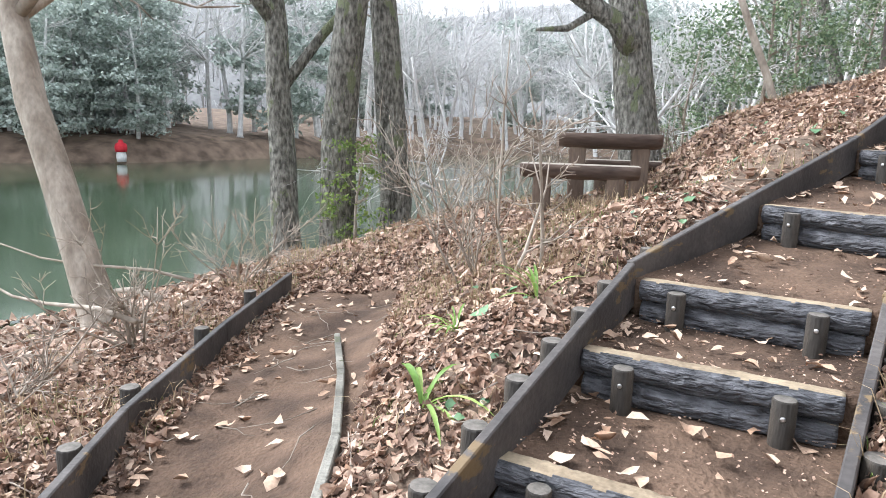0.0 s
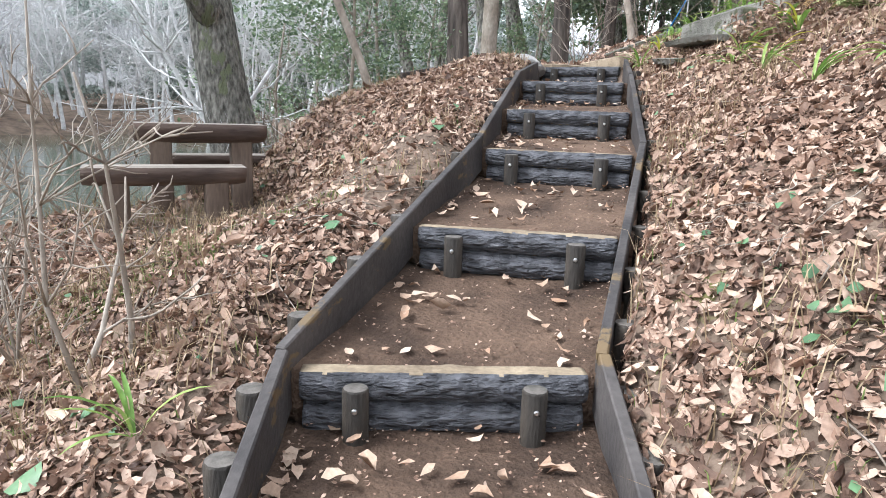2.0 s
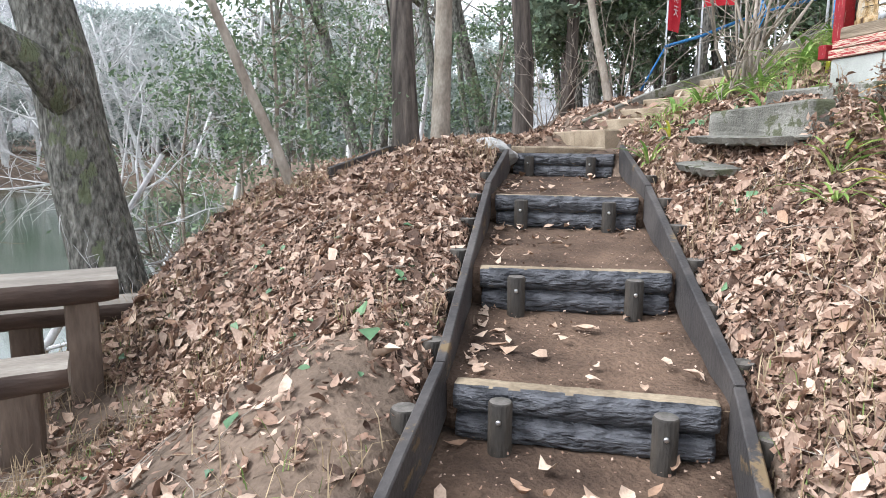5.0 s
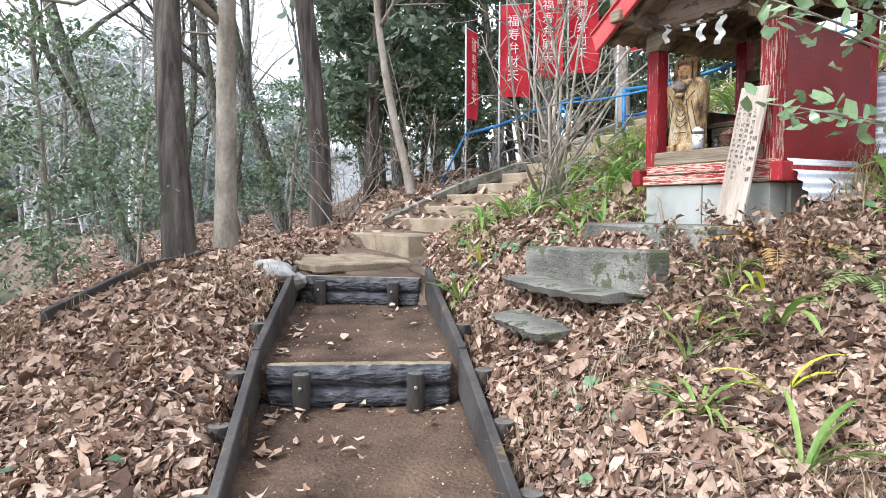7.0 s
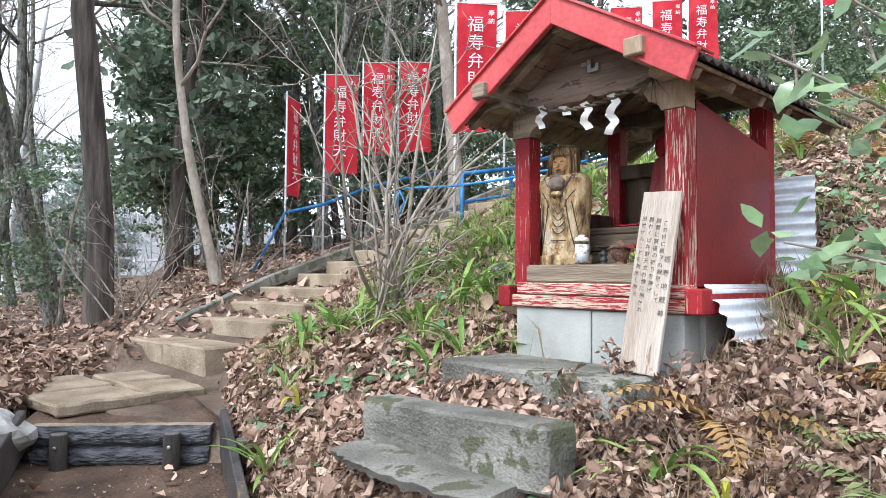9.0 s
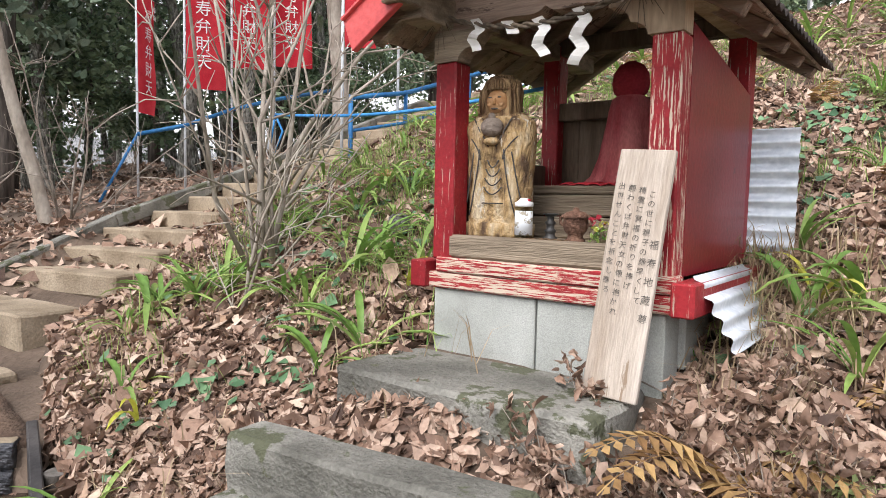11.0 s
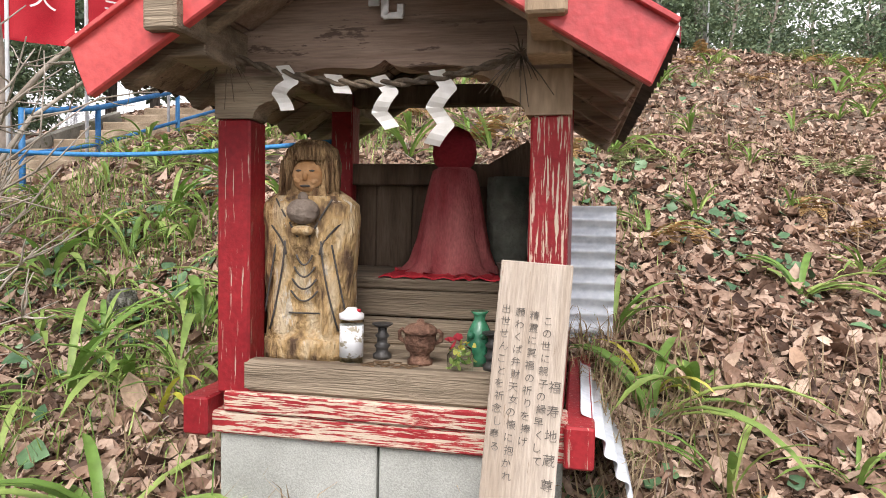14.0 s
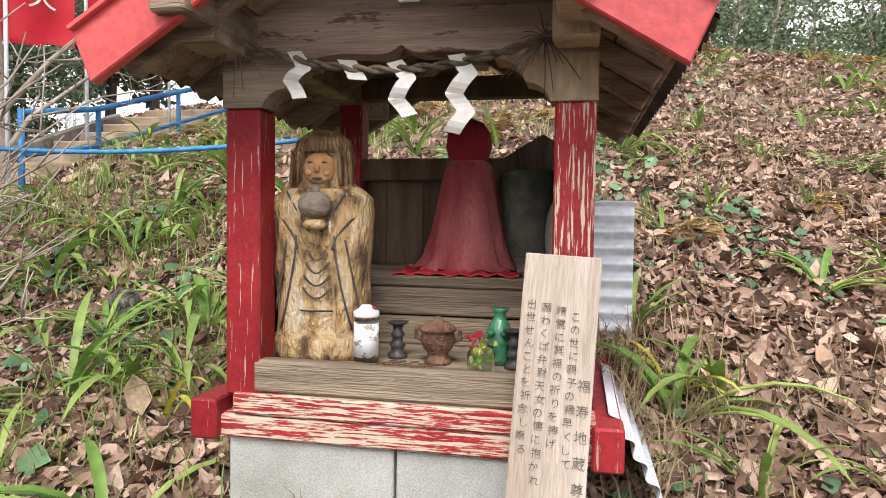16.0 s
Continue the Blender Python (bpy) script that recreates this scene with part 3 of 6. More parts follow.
def edging(a, b, z0, z1, h=0.25, label="dark brown edging board along the trail", material=BOARD):
    a, b = Vector((*a, z0 - h / 2)), Vector((*b, z1 - h / 2))
    bm = beam(a, b, 0.045, h, 0.006)
    return single("edging_board", bm, material, I4, label, "edging", "edging boards")


def offset_pt(i, side, out=0.07):
    a, b, z = ALL[i]
    a, b = Vector(a), Vector(b)
    d = (b - a).normalized()
    return (a - d * out) if side < 0 else (b + d * out)


BENDS = [0, 3, 5, 7, 8]
for side in (-1, 1):
    for p, q in zip(BENDS, BENDS[1:]):
        edging(offset_pt(p, side), offset_pt(q, side), ALL[p][2] + 0.09, ALL[q][2] + 0.085)
        n = 1 + 2 * (q - p) if q - p > 1 else 2
        for k in range(n):
            f = (k + 0.5) / n
            pa, pb = offset_pt(p, side, 0.145), offset_pt(q, side, 0.145)
            c = pa.lerp(pb, f)
            z = ALL[p][2] + (ALL[q][2] - ALL[p][2]) * f + 0.05
            single("edging_stake", BIGSTAKE_ME, STAKE, pose(c.x, c.y, z - 0.6 + 0.02 * math.sin(7 * k + p)), "round dark log stake bracing the edging board", "stake", "edging stakes")
# the lower trail beside the pond
for (a, b, za, zb) in [((-1.38, 1.5), (-1.66, 2.7), 0.12, 0.06), ((-1.66, 2.7), (-1.82, 4.3), 0.06, 0.03), ((-1.82, 4.3), (-1.9, 6.1), 0.03, 0.02)]:
    edging(a, b, za, zb, 0.2)
for (x, y) in [(-1.5, 1.75), (-1.68, 2.3), (-1.8, 3.0), (-1.9, 4.1), (-1.97, 5.2)]:
    single("edging_stake", BIGSTAKE_ME, STAKE, pose(x, y, -0.55), "round dark log stake bracing the edging board", "stake", "edging stakes")
for a, b in (((-0.38, 1.5), (-0.47, 2.4)), ((-0.47, 2.4), (-0.72, 3.5)), ((-0.72, 3.5), (-1.0, 4.5))):
    edging(a, b, ground_z(*a) + 0.09, ground_z(*b) + 0.09, 0.16, "low pale grey edging board of the lower trail", CONC)
bm = bmesh.new()
bmesh.ops.create_grid(bm, x_segments=14, y_segments=40, size=1)
for v in bm.verts:
    y = 3.0 + v.co.y * 3.6
    x = -0.15 * (y - 1.5) * 0.6 - 0.85 + v.co.x * 0.55
    v.co = Vector((x, y, ground_z(x, y) + 0.012 + 0.01 * noise.noise(Vector((x * 5, y * 5, 0)))))
single("path", bm, SOIL, I4, "packed brown soil of the lower trail", "path", kind="structure")
# black edging of the trail below the mound
for k, (a, b) in enumerate([((4.1, 8.85), (5.3, 9.85)), ((5.3, 9.85), (6.65, 10.95))]):
    edging(a, b, ground_z(*a) + 0.13, ground_z(*b) + 0.13, 0.26, "black edging board of a side path below the mound")

# ---- picnic table and benches in cast log ----


def half_log(length, width, thick):
    """A slab with a flat top and a rounded bark underside, along x."""
    bm = bmesh.new()
    n, k = 14, 16
    rings = []
    for i in range(k + 1):
        x = length * (i / k - 0.5)
        ring = []
        for j in range(n + 1):
            a = math.pi * j / n
            r = 1 + 0.05 * noise.noise(Vector((x * 5, math.cos(a) * 3, length)))
            taper = 1 - 0.1 * (abs(x) / (length / 2)) ** 6
            ring.append(bm.verts.new((x, width / 2 * math.cos(a) * r, -thick * math.sin(a) ** 0.75 * r * taper)))
        rings.append(ring)
    for p, q in zip(rings, rings[1:]):
        for j in range(n):
            bm.faces.new((p[j], p[j + 1], q[j + 1], q[j])).smooth = True
        f = bm.faces.new((p[n], p[0], q[0], q[n]))
        f.material_index = 1
    for r in (rings[0], rings[-1]):
        bm.faces.new(r).material_index = 1
    bmesh.ops.recalc_face_normals(bm, faces=list(bm.faces))
    return bm


def log_furniture(name, m, length, width, thick, height, leg, label, category, group=""):
    t = thing(name, m, label, category, group)
    s = part("seat" if "bench" in name else "tabletop", half_log(length, width, thick), [FAUXWOOD, FAUXTOP], t, "grey worn flat top with bark edge")
    s.matrix_basis = pose(0, 0, height)
    for sx in (-1, 1):
        part("leg", box((leg, leg * 1.15, height), (sx * length * 0.31, 0, height / 2 - thick * 0.7), (0, 0, 0), 0.012), FAUXLEG, t)
    return t


TA = 174
TC = (1.49, 7.95)
TZ = 0.70
log_furniture("picnic_table", pose(*TC, TZ, 0, 0, TA), 1.2, 0.5, 0.19, 0.8, 0.2, "brown cast-concrete log picnic table with a flat worn top", "table")
log_furniture("log_bench", pose(TC[0] - 0.42, TC[1] - 0.72, TZ, 0, 0, TA), 1.3, 0.36, 0.17, 0.45, 0.2, "brown cast-concrete log bench beside the table", "bench", "benches at the table")
log_furniture("log_bench", pose(TC[0] + 0.45, TC[1] + 0.72, TZ, 0, 0, TA), 1.3, 0.36, 0.17, 0.45, 0.2, "brown cast-concrete log bench beside the table", "bench", "benches at the table")

# ---- concrete stair up the hill, slabs and paving ----


def slab(name, size, m, material, label, category, group="", rough=0.012, seed=0):
    bm = bmesh.new()
    bmesh.ops.create_cube(bm, size=1, matrix=Matrix.Diagonal((*size, 1)))
    bmesh.ops.bevel(bm, geom=list(bm.edges), offset=0.015, segments=1, affect="EDGES")
    bmesh.ops.subdivide_edges(bm, edges=[e for e in bm.edges if e.calc_length() > 0.15], cuts=5, use_grid_fill=True)
    for v in bm.verts:
        v.co += Vector((noise.noise(v.co * 9 + Vector((seed, 0, 0))), noise.noise(v.co * 9 + Vector((0, seed, 5))), 0.4 * noise.noise(v.co * 9 + Vector((3, 0, seed))))) * rough
    return single(name, bm, material, m, label, category, group)


def stair_point(s):
    """Centre of the concrete stair at s metres from its foot, with its heading."""
    pts = [Vector((8.0, 9.2)), Vector((9.6, 8.95)), Vector((12.4, 7.8)), Vector((16.5, 6.2))]
    for p, q in zip(pts, pts[1:]):
        l = (q - p).length
        if s <= l or q is pts[-1]:
            return p.lerp(q, s / l), math.degrees(math.atan2(q.y - p.y, q.x - p.x))
        s -= l


for k in range(17):
    c, h = stair_point(k * 0.42 + (0.2 if k else 0))
    if k == 0:
        slab("concrete_step", (0.78, 0.42, 0.26), pose(8.06, 9.6, 2.44, 0, 0, 72), STEPCONC, "tan concrete kerb block forming the lowest stair step", "step", "concrete steps", 0.01, 1)
        slab("concrete_step", (0.76, 0.42, 0.26), pose(7.83, 8.86, 2.45, 0, 0, 72), STEPCONC, "tan concrete kerb block forming the lowest stair step", "step", "concrete steps", 0.01, 2)
    else:
        slab("concrete_step", (0.52, 1.15, 0.18), pose(c.x + 0.1, c.y, 2.5 + 0.155 * k, 0, 0, h), STEPCONC, "tan weathered concrete step on the leafy hill", "step", "concrete steps", 0.012, k)
# sloping kerb on the stair's outer side
for k in range(5):
    c0, h0 = stair_point(0.3 + k * 1.2)
    c1, h1 = stair_point(0.3 + k * 1.2 + 1.19)
    n0 = Vector((-math.sin(radians(h0)), math.cos(radians(h0))))
    n1 = Vector((-math.sin(radians(h1)), math.cos(radians(h1))))
    p, q = c0 + n0 * 0.66, c1 + n1 * 0.66
    single("stair_kerb", beam((p.x, p.y, 2.56 + 0.369 * (0.3 + k * 1.2)), (q.x, q.y, 2.56 + 0.369 * (1.49 + k * 1.2)), 0.1, 0.14, 0.012), CONC, I4, "sloping grey concrete kerb beside the steps", "kerb", "stair kerbs")
for k, (x, y, sx, sy, r) in enumerate([(6.46, 8.56, 0.62, 0.56, -12), (6.98, 8.44, 0.42, 0.5, -16), (6.68, 9.2, 0.6, 0.58, -9), (7.2, 9.02, 0.42, 0.5, -14)]):
    slab("paving_slab", (sx, sy, 0.08), pose(x, y, 2.33, 2 * math.sin(k), 1, r), STEPCONC, "tan flat paving slab at the stair foot", "paving", "paving slabs", 0.02, k + 3)
bm = bmesh.new()
bmesh.ops.create_icosphere(bm, subdivisions=3, radius=0.3)
for v in bm.verts:
    v.co *= 1 + 0.35 * noise.noise(v.co * 4)
    v.co.z *= 0.5
single("boulder", bm, ROCK, pose(5.62, 8.36, 2.3, 0, 0, 40), "pale grey flat-topped boulder by the top log step", "rock")
# the three old slabs climbing to the shrine
SH = pose(6.506, 5.16, 3.027, 0, 0, -113.1)
slab("shrine_step", (0.98, 0.44, 0.19), SH @ pose(-0.06, -0.24, -0.335, 0, 0, 2), CONC, "wide pale concrete step in front of the shrine", "step", "shrine steps", 0.018, 1)
slab("shrine_step", (1.02, 0.17, 0.24), pose(5.835, 5.55, 2.535, 0, 2, 69.6), CONC, "grey mossy concrete kerb used as a step", "step", "shrine steps", 0.016, 2)


def broken_slab(length, depth, thick, m, label, seed):
    """A thin slab whose front edge has crumbled to a ragged line."""
    bm = bmesh.new()
    n = 26
    top, low = [], []
    for i in range(n + 1):
        x = length * (i / n - 0.5)
        cut = 0.05 * noise.noise(Vector((x * 9, seed, 0))) + 0.03 * noise.noise(Vector((x * 31, seed, 3))) - 0.2 * depth * (2 * x / length) ** 4
        z = 0.006 * noise.noise(Vector((x * 14, seed, 8)))
        top.append([bm.verts.new((x, depth / 2, z)), bm.verts.new((x, 0, z * 0.5)), bm.verts.new((x, -depth / 2 - cut, z - 0.006))])
        low.append([bm.verts.new((x, depth / 2, -thick)), bm.verts.new((x, -depth / 2 - cut + 0.03, -thick * (0.75 + 0.3 * noise.noise(Vector((x * 20, 0, seed)))))) ])
    for a, b, c, d in zip(top, top[1:], low, low[1:]):
        bm.faces.new((a[0], b[0], b[1], a[1]))
        bm.faces.new((a[1], b[1], b[2], a[2]))
        bm.faces.new((a[2], b[2], d[1], c[1]))
        bm.faces.new((c[1], d[1], d[0], c[0]))
        bm.faces.new((a[0], c[0], d[0], b[0]))
    for a, c in ((top[0], low[0]), (top[-1], low[-1])):
        bm.faces.new((a[0], a[1], a[2], c[1], c[0]))
    bmesh.ops.recalc_face_normals(bm, faces=list(bm.faces))
    single("shrine_step", bm, CONC, m, label, "step", "shrine steps")


# local x runs along the step, local -y down the bank
broken_slab(0.86, 0.3, 0.065, pose(5.69, 5.66, 2.455, 2, 1, -110.4), "broken thin concrete slab with a ragged front edge", 4)
broken_slab(0.52, 0.26, 0.07, pose(5.47, 5.72, 2.26, 3, 4, -110.4), "mossy broken concrete slab low on the bank", 9)

# ---- the wooden shrine ----
shrine = thing("shrine", SH, "small red-painted wooden roadside shrine with a gabled roof", "shrine")
W, D = 0.482, 0.94


def sp(name, bm, material, label="", parent=None):
    return part(name, bm, material, parent or shrine, label)


for x in (-0.245, 0.228):
    sp("foundation_block", box((0.465, 0.14, 0.36), (x, 0.085, -0.18), bevel=0.004), BLOCK, "rough grey concrete block")
for x in (-W + 0.07, W - 0.07):
    sp("foundation_block", box((0.14, D - 0.2, 0.2), (x, 0.16 + (D - 0.2) / 2, -0.1), bevel=0.004), BLOCK)
# base frame
sp("front_sill", box((1.07, 0.09, 0.062), (-0.0, 0.04, 0.036)), REDSILL, "flaking red and bare wood sill")
sp("front_sill", box((0.95, 0.08, 0.058), (0.02, 0.028, 0.099)), REDSILL, "flaking red and bare wood sill")
for x in (-0.528, 0.525):
    sp("side_sill", box((0.075, D + 0.1, 0.108), (x, D / 2 + 0.015, 0.058)), RED)
sp("back_sill", box((0.96, 0.08, 0.1), (0, D, 0.06)), RED)
# posts
for x in (-W + 0.05, W - 0.05):
    sp("front_post", box((0.098, 0.098, 0.765), (x, 0.05, 0.12 + 0.382)), REDWORN if x > 0 else RED, "red post with peeling paint" if x > 0 else "")
    sp("back_post", box((0.09, 0.09, 1.0), (x, D - 0.05, 0.11 + 0.5)), RED)
# floor boards and the raised shelf
for k in range(4):
    sp("floor_board", box((0.86, 0.205, 0.032), (0.0, 0.14 + 0.21 * k, 0.19 - 0.001 * (k % 2))), OLDWOOD)
sp("offering_shelf", box((0.83, 0.05, 0.088), (0.012, 0.025, 0.174), bevel=0.008), OLDWOOD, "grey weathered front plank")
sp("shelf_front", box((0.72, 0.03, 0.088), (0.08, 0.40, 0.25)), OLDWOOD)
sp("shelf_front", box((0.72, 0.03, 0.085), (0.08, 0.405, 0.342)), OLDWOOD)
sp("shelf_top", box((0.8, 0.5, 0.035), (0.03, 0.64, 0.405)), OLDWOOD)
# side and back walls
bm = bmesh.new()
vs = [(W, 0.095, 0.12), (W, D - 0.09, 0.12), (W, D - 0.09, 0.80), (W, 0.095, 0.93)]
f = bm.faces.new([bm.verts.new(v) for v in vs])
r = bmesh.ops.extrude_face_region(bm, geom=[f])
for g in r["geom"]:
    if isinstance(g, bmesh.types.BMVert):
        g.co.x -= 0.02
bmesh.ops.recalc_face_normals(bm, faces=list(bm.faces))
sp("side_wall", bm, REDPANEL, "dark red painted plywood panel")
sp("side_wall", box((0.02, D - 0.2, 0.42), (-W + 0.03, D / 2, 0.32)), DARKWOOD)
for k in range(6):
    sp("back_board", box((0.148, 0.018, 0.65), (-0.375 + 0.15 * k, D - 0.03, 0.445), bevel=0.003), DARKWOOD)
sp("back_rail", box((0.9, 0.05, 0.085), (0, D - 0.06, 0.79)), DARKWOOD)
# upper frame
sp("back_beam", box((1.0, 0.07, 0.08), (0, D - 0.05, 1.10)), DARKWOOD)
for x in (-W + 0.05, W - 0.05):
    sp("wall_plate", box((0.085, D + 0.62, 0.075), (x, D / 2 - 0.02, 1.075)), PALEWOOD if x > 0 else OLDWOOD, "squared beam end under the eave")


def lintel():
    """Front beam with a scalloped lower edge."""
    bm = bmesh.new()
    xs = np.linspace(-W, W, 61)
    lo, hi = [], []
    for x in xs:
        ax = abs(x)
        z = 1.0
        if ax < 0.3:
            z = 1.0 + 0.016 * math.sin(math.pi * (0.3 - ax) / 0.3) ** 2 + 0.034 * math.exp(-ax / 0.035)
        lo.append(z)
        hi.append(1.12)
    for y in (0.0, 0.075):
        for x, a, b in zip(xs, lo, hi):
            bm.verts.new((x, y, a))
            bm.verts.new((x, y, b))
    bm.verts.ensure_lookup_table()
    n = len(xs)
    for i in range(n - 1):
        a, b = 2 * i, 2 * n + 2 * i
        bm.faces.new([bm.verts[j] for j in (a, a + 2, a + 3, a + 1)])
        bm.faces.new([bm.verts[j] for j in (b, b + 1, b + 3, b + 2)])
        bm.faces.new([bm.verts[j] for j in (a, b, b + 2, a + 2)])
        bm.faces.new([bm.verts[j] for j in (a + 1, a + 3, b + 3, b + 1)])
    for i in (0, n - 1):
        a, b = 2 * i, 2 * n + 2 * i
        bm.faces.new([bm.verts[j] for j in (a, a + 1, b + 1, b)])
    bmesh.ops.recalc_face_normals(bm, faces=list(bm.faces))
    return bm


sp("lintel", lintel(), BROWNWOOD, "brown beam with scalloped lower edge")


def bracket(side):
    """Post head carved with an ogee under its inner arm."""
    prof = [(0.484, 0.885), (0.484, 0.998), (0.235, 0.998), (0.238, 0.986), (0.262, 0.985), (0.288, 0.972), (0.305, 0.952), (0.312, 0.932), (0.332, 0.928), (0.352, 0.918), (0.366, 0.902), (0.372, 0.885)]
    bm = bmesh.new()
    f = bm.faces.new([bm.verts.new((side * x, -0.006, z)) for x, z in prof])
    r = bmesh.ops.extrude_face_region(bm, geom=[f])
    for g in r["geom"]:
        if isinstance(g, bmesh.types.BMVert):
            g.co.y += 0.085
    bmesh.ops.recalc_face_normals(bm, faces=list(bm.faces))
    return bm


sp("bracket", bracket(-1), OLDWOOD, "grey weathered carved bracket")
sp("bracket", bracket(1), PALEWOOD, "pale planed carved bracket")
sp("beam_end", box((0.105, 0.11, 0.105), (0.43, -0.06, 1.06), bevel=0.004), PALEWOOD, "pale squared beam end")
sp("beam_end", box((0.11, 0.2, 0.075), (-0.45, -0.1, 1.045), bevel=0.004), OLDWOOD, "grey squared beam end")
RIDGE, EAVE, HALF = 1.42, 1.02, 0.66
bm = bmesh.new()
f = bm.faces.new([bm.verts.new(v) for v in ((-0.46, 0.02, 1.12), (0.46, 0.02, 1.12), (0.0, 0.02, 1.38))])
r = bmesh.ops.extrude_face_region(bm, geom=[f])
for g in r["geom"]:
    if isinstance(g, bmesh.types.BMVert):
        g.co.y += 0.03
bmesh.ops.recalc_face_normals(bm, faces=list(bm.faces))
sp("gable_board", bm, BROWNWOOD)
Y0, Y1 = -0.30, 1.42
for s in (-1, 1):
    # rafters, roof boarding, corrugated sheet and the red verge board
    for k in range(6):
        y = Y0 + 0.12 + k * 0.3
        sp("rafter", beam((0, y, RIDGE - 0.085), (s * (HALF - 0.03), y, EAVE - 0.07), 0.045, 0.05), OLDWOOD if s < 0 else BROWNWOOD)
    bm = bmesh.new()
    n = 96
    a = []
    for i in range(n + 1):
        y = Y0 + 0.02 + (Y1 - Y0 - 0.02) * i / n
        dz = 0.010 * math.sin(i / n * 2 * math.pi * 24)
        a.append((bm.verts.new((0, y, RIDGE - 0.01 + dz)), bm.verts.new((s * (HALF + 0.035), y, EAVE - 0.03 + dz)),
                  bm.verts.new((0, y, RIDGE - 0.022 + dz)), bm.verts.new((s * (HALF + 0.035), y, EAVE - 0.042 + dz))))
    for p, q in zip(a, a[1:]):
        bm.faces.new((p[0], p[1], q[1], q[0])).smooth = True
        bm.faces.new((p[2], q[2], q[3], p[3])).smooth = True
        bm.faces.new((p[1], p[3], q[3], q[1]))
    bmesh.ops.recalc_face_normals(bm, faces=list(bm.faces))
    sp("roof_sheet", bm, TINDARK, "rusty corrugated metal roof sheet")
    for i in range(5):
        f0, f1 = i / 5, (i + 0.97) / 5
        x0, z0 = s * HALF * f0, RIDGE - 0.05 - (RIDGE - EAVE) * f0
        x1, z1 = s * HALF * f1, RIDGE - 0.05 - (RIDGE - EAVE) * f1
        sp("roof_board", beam((x0, (Y0 + Y1) / 2, z0), (x1, (Y0 + Y1) / 2, z1), Y1 - Y0 - 0.06, 0.014, 0.002), BROWNWOOD)
    bm = bmesh.new()
    prof = [(0, RIDGE + 0.012), (s * HALF * 1.05, EAVE - 0.02 + 0.012), (s * (HALF * 1.05 - 0.05), EAVE - 0.125), (0, RIDGE - 0.125)]
    f = bm.faces.new([bm.verts.new((x, Y0, z)) for x, z in prof])
    r = bmesh.ops.extrude_face_region(bm, geom=[f])
    for g in r["geom"]:
        if isinstance(g, bmesh.types.BMVert):
            g.co.y += 0.03
    bmesh.ops.recalc_face_normals(bm, faces=list(bm.faces))
    bmesh.ops.bevel(bm, geom=list(bm.edges), offset=0.004, segments=1, affect="EDGES")
    sp("verge_board", bm, REDROOF, "red metal-clad verge board")
    sp("roof_cap", beam((0.0, Y0 + 0.06, RIDGE + 0.016), (s * (HALF + 0.03), Y0 + 0.06, EAVE - 0.004), 0.15, 0.012, 0.002), REDROOF)
sp("ridge_beam", box((0.07, Y1 - Y0 - 0.1, 0.08), (0, (Y0 + Y1) / 2, RIDGE - 0.11)), OLDWOOD)
em = bmesh.new()
for sz, at in [((0.022, 0.006, 0.06), (0, 0, 0)), ((0.055, 0.006, 0.018), (0.022, 0, -0.026)), ((0.02, 0.006, 0.03), (0.042, 0, -0.012)), ((0.03, 0.006, 0.02), (-0.03, 0, 0.01))]:
    add_box(em, sz, at, bevel=0.002)
e = sp("gable_emblem", em, SILVER, "tarnished silver plate emblem")
e.matrix_basis = pose(0.0, -0.006, 1.17)
# corrugated sheets behind and beside


def corrugated(name, w, h, m, label):
    bm = bmesh.new()
    n = 72
    rows = []
    for i in range(n + 1):
        z = h * i / n
        y = 0.010 * math.sin(i / n * h / 0.062 * 2 * math.pi)
        rows.append((bm.verts.new((0, y, z)), bm.verts.new((w, y, z))))
    for p, q in zip(rows, rows[1:]):
        bm.faces.new((p[0], p[1], q[1], q[0])).smooth = True
    r = bmesh.ops.extrude_face_region(bm, geom=list(bm.faces))
    for g in r["geom"]:
        if isinstance(g, bmesh.types.BMVert):
            g.co.y += 0.002
    bmesh.ops.recalc_face_normals(bm, faces=list(bm.faces))
    return single(name, bm, TIN, m, label, "metal sheet")


corrugated("corrugated_sheet", 0.75, 0.66, SH @ pose(-0.1, D + 0.045, 0.02), "galvanised corrugated sheet behind the shrine")
corrugated("corrugated_sheet", 0.62, 0.27, SH @ pose(0.67, 0.06, -0.1, -30, 0, 90), "bent galvanised corrugated sheet beside the shrine sill")

# rope with paper streamers
def rope_z(x):
    return 0.962 + 0.095 * (x / 0.44) ** 2


pth = [[], []]
for i in range(61):
    x = -0.46 + 0.94 * i / 60
    for k in range(2):
        a = i * 0.9 + k * math.pi
        pth[k].append(((x, -0.045 + 0.007 * math.cos(a), rope_z(x) + 0.006 * math.sin(a)), 0.0065))
rope = thing("sacred_rope", SH, "twisted straw rope strung across the shrine front", "rope")
part("strand", tubes(pth, 6), STRAW, rope)
for x0 in (-0.42, 0.36):
    rg = np.random.default_rng(5)
    ps = []
    for _ in range(26):
        d = Vector((rg.normal() * 0.05, -0.02 + rg.normal() * 0.02, rg.normal() * 0.06 - 0.02))
        c = Vector((x0, -0.05, rope_z(x0)))
        ps.append([(c, 0.002), (c + d * 0.6, 0.0018), (c + d + Vector((0, 0, -0.01)), 0.001)])
    part("straw_tuft", tubes(ps, 4), STRAW, rope)


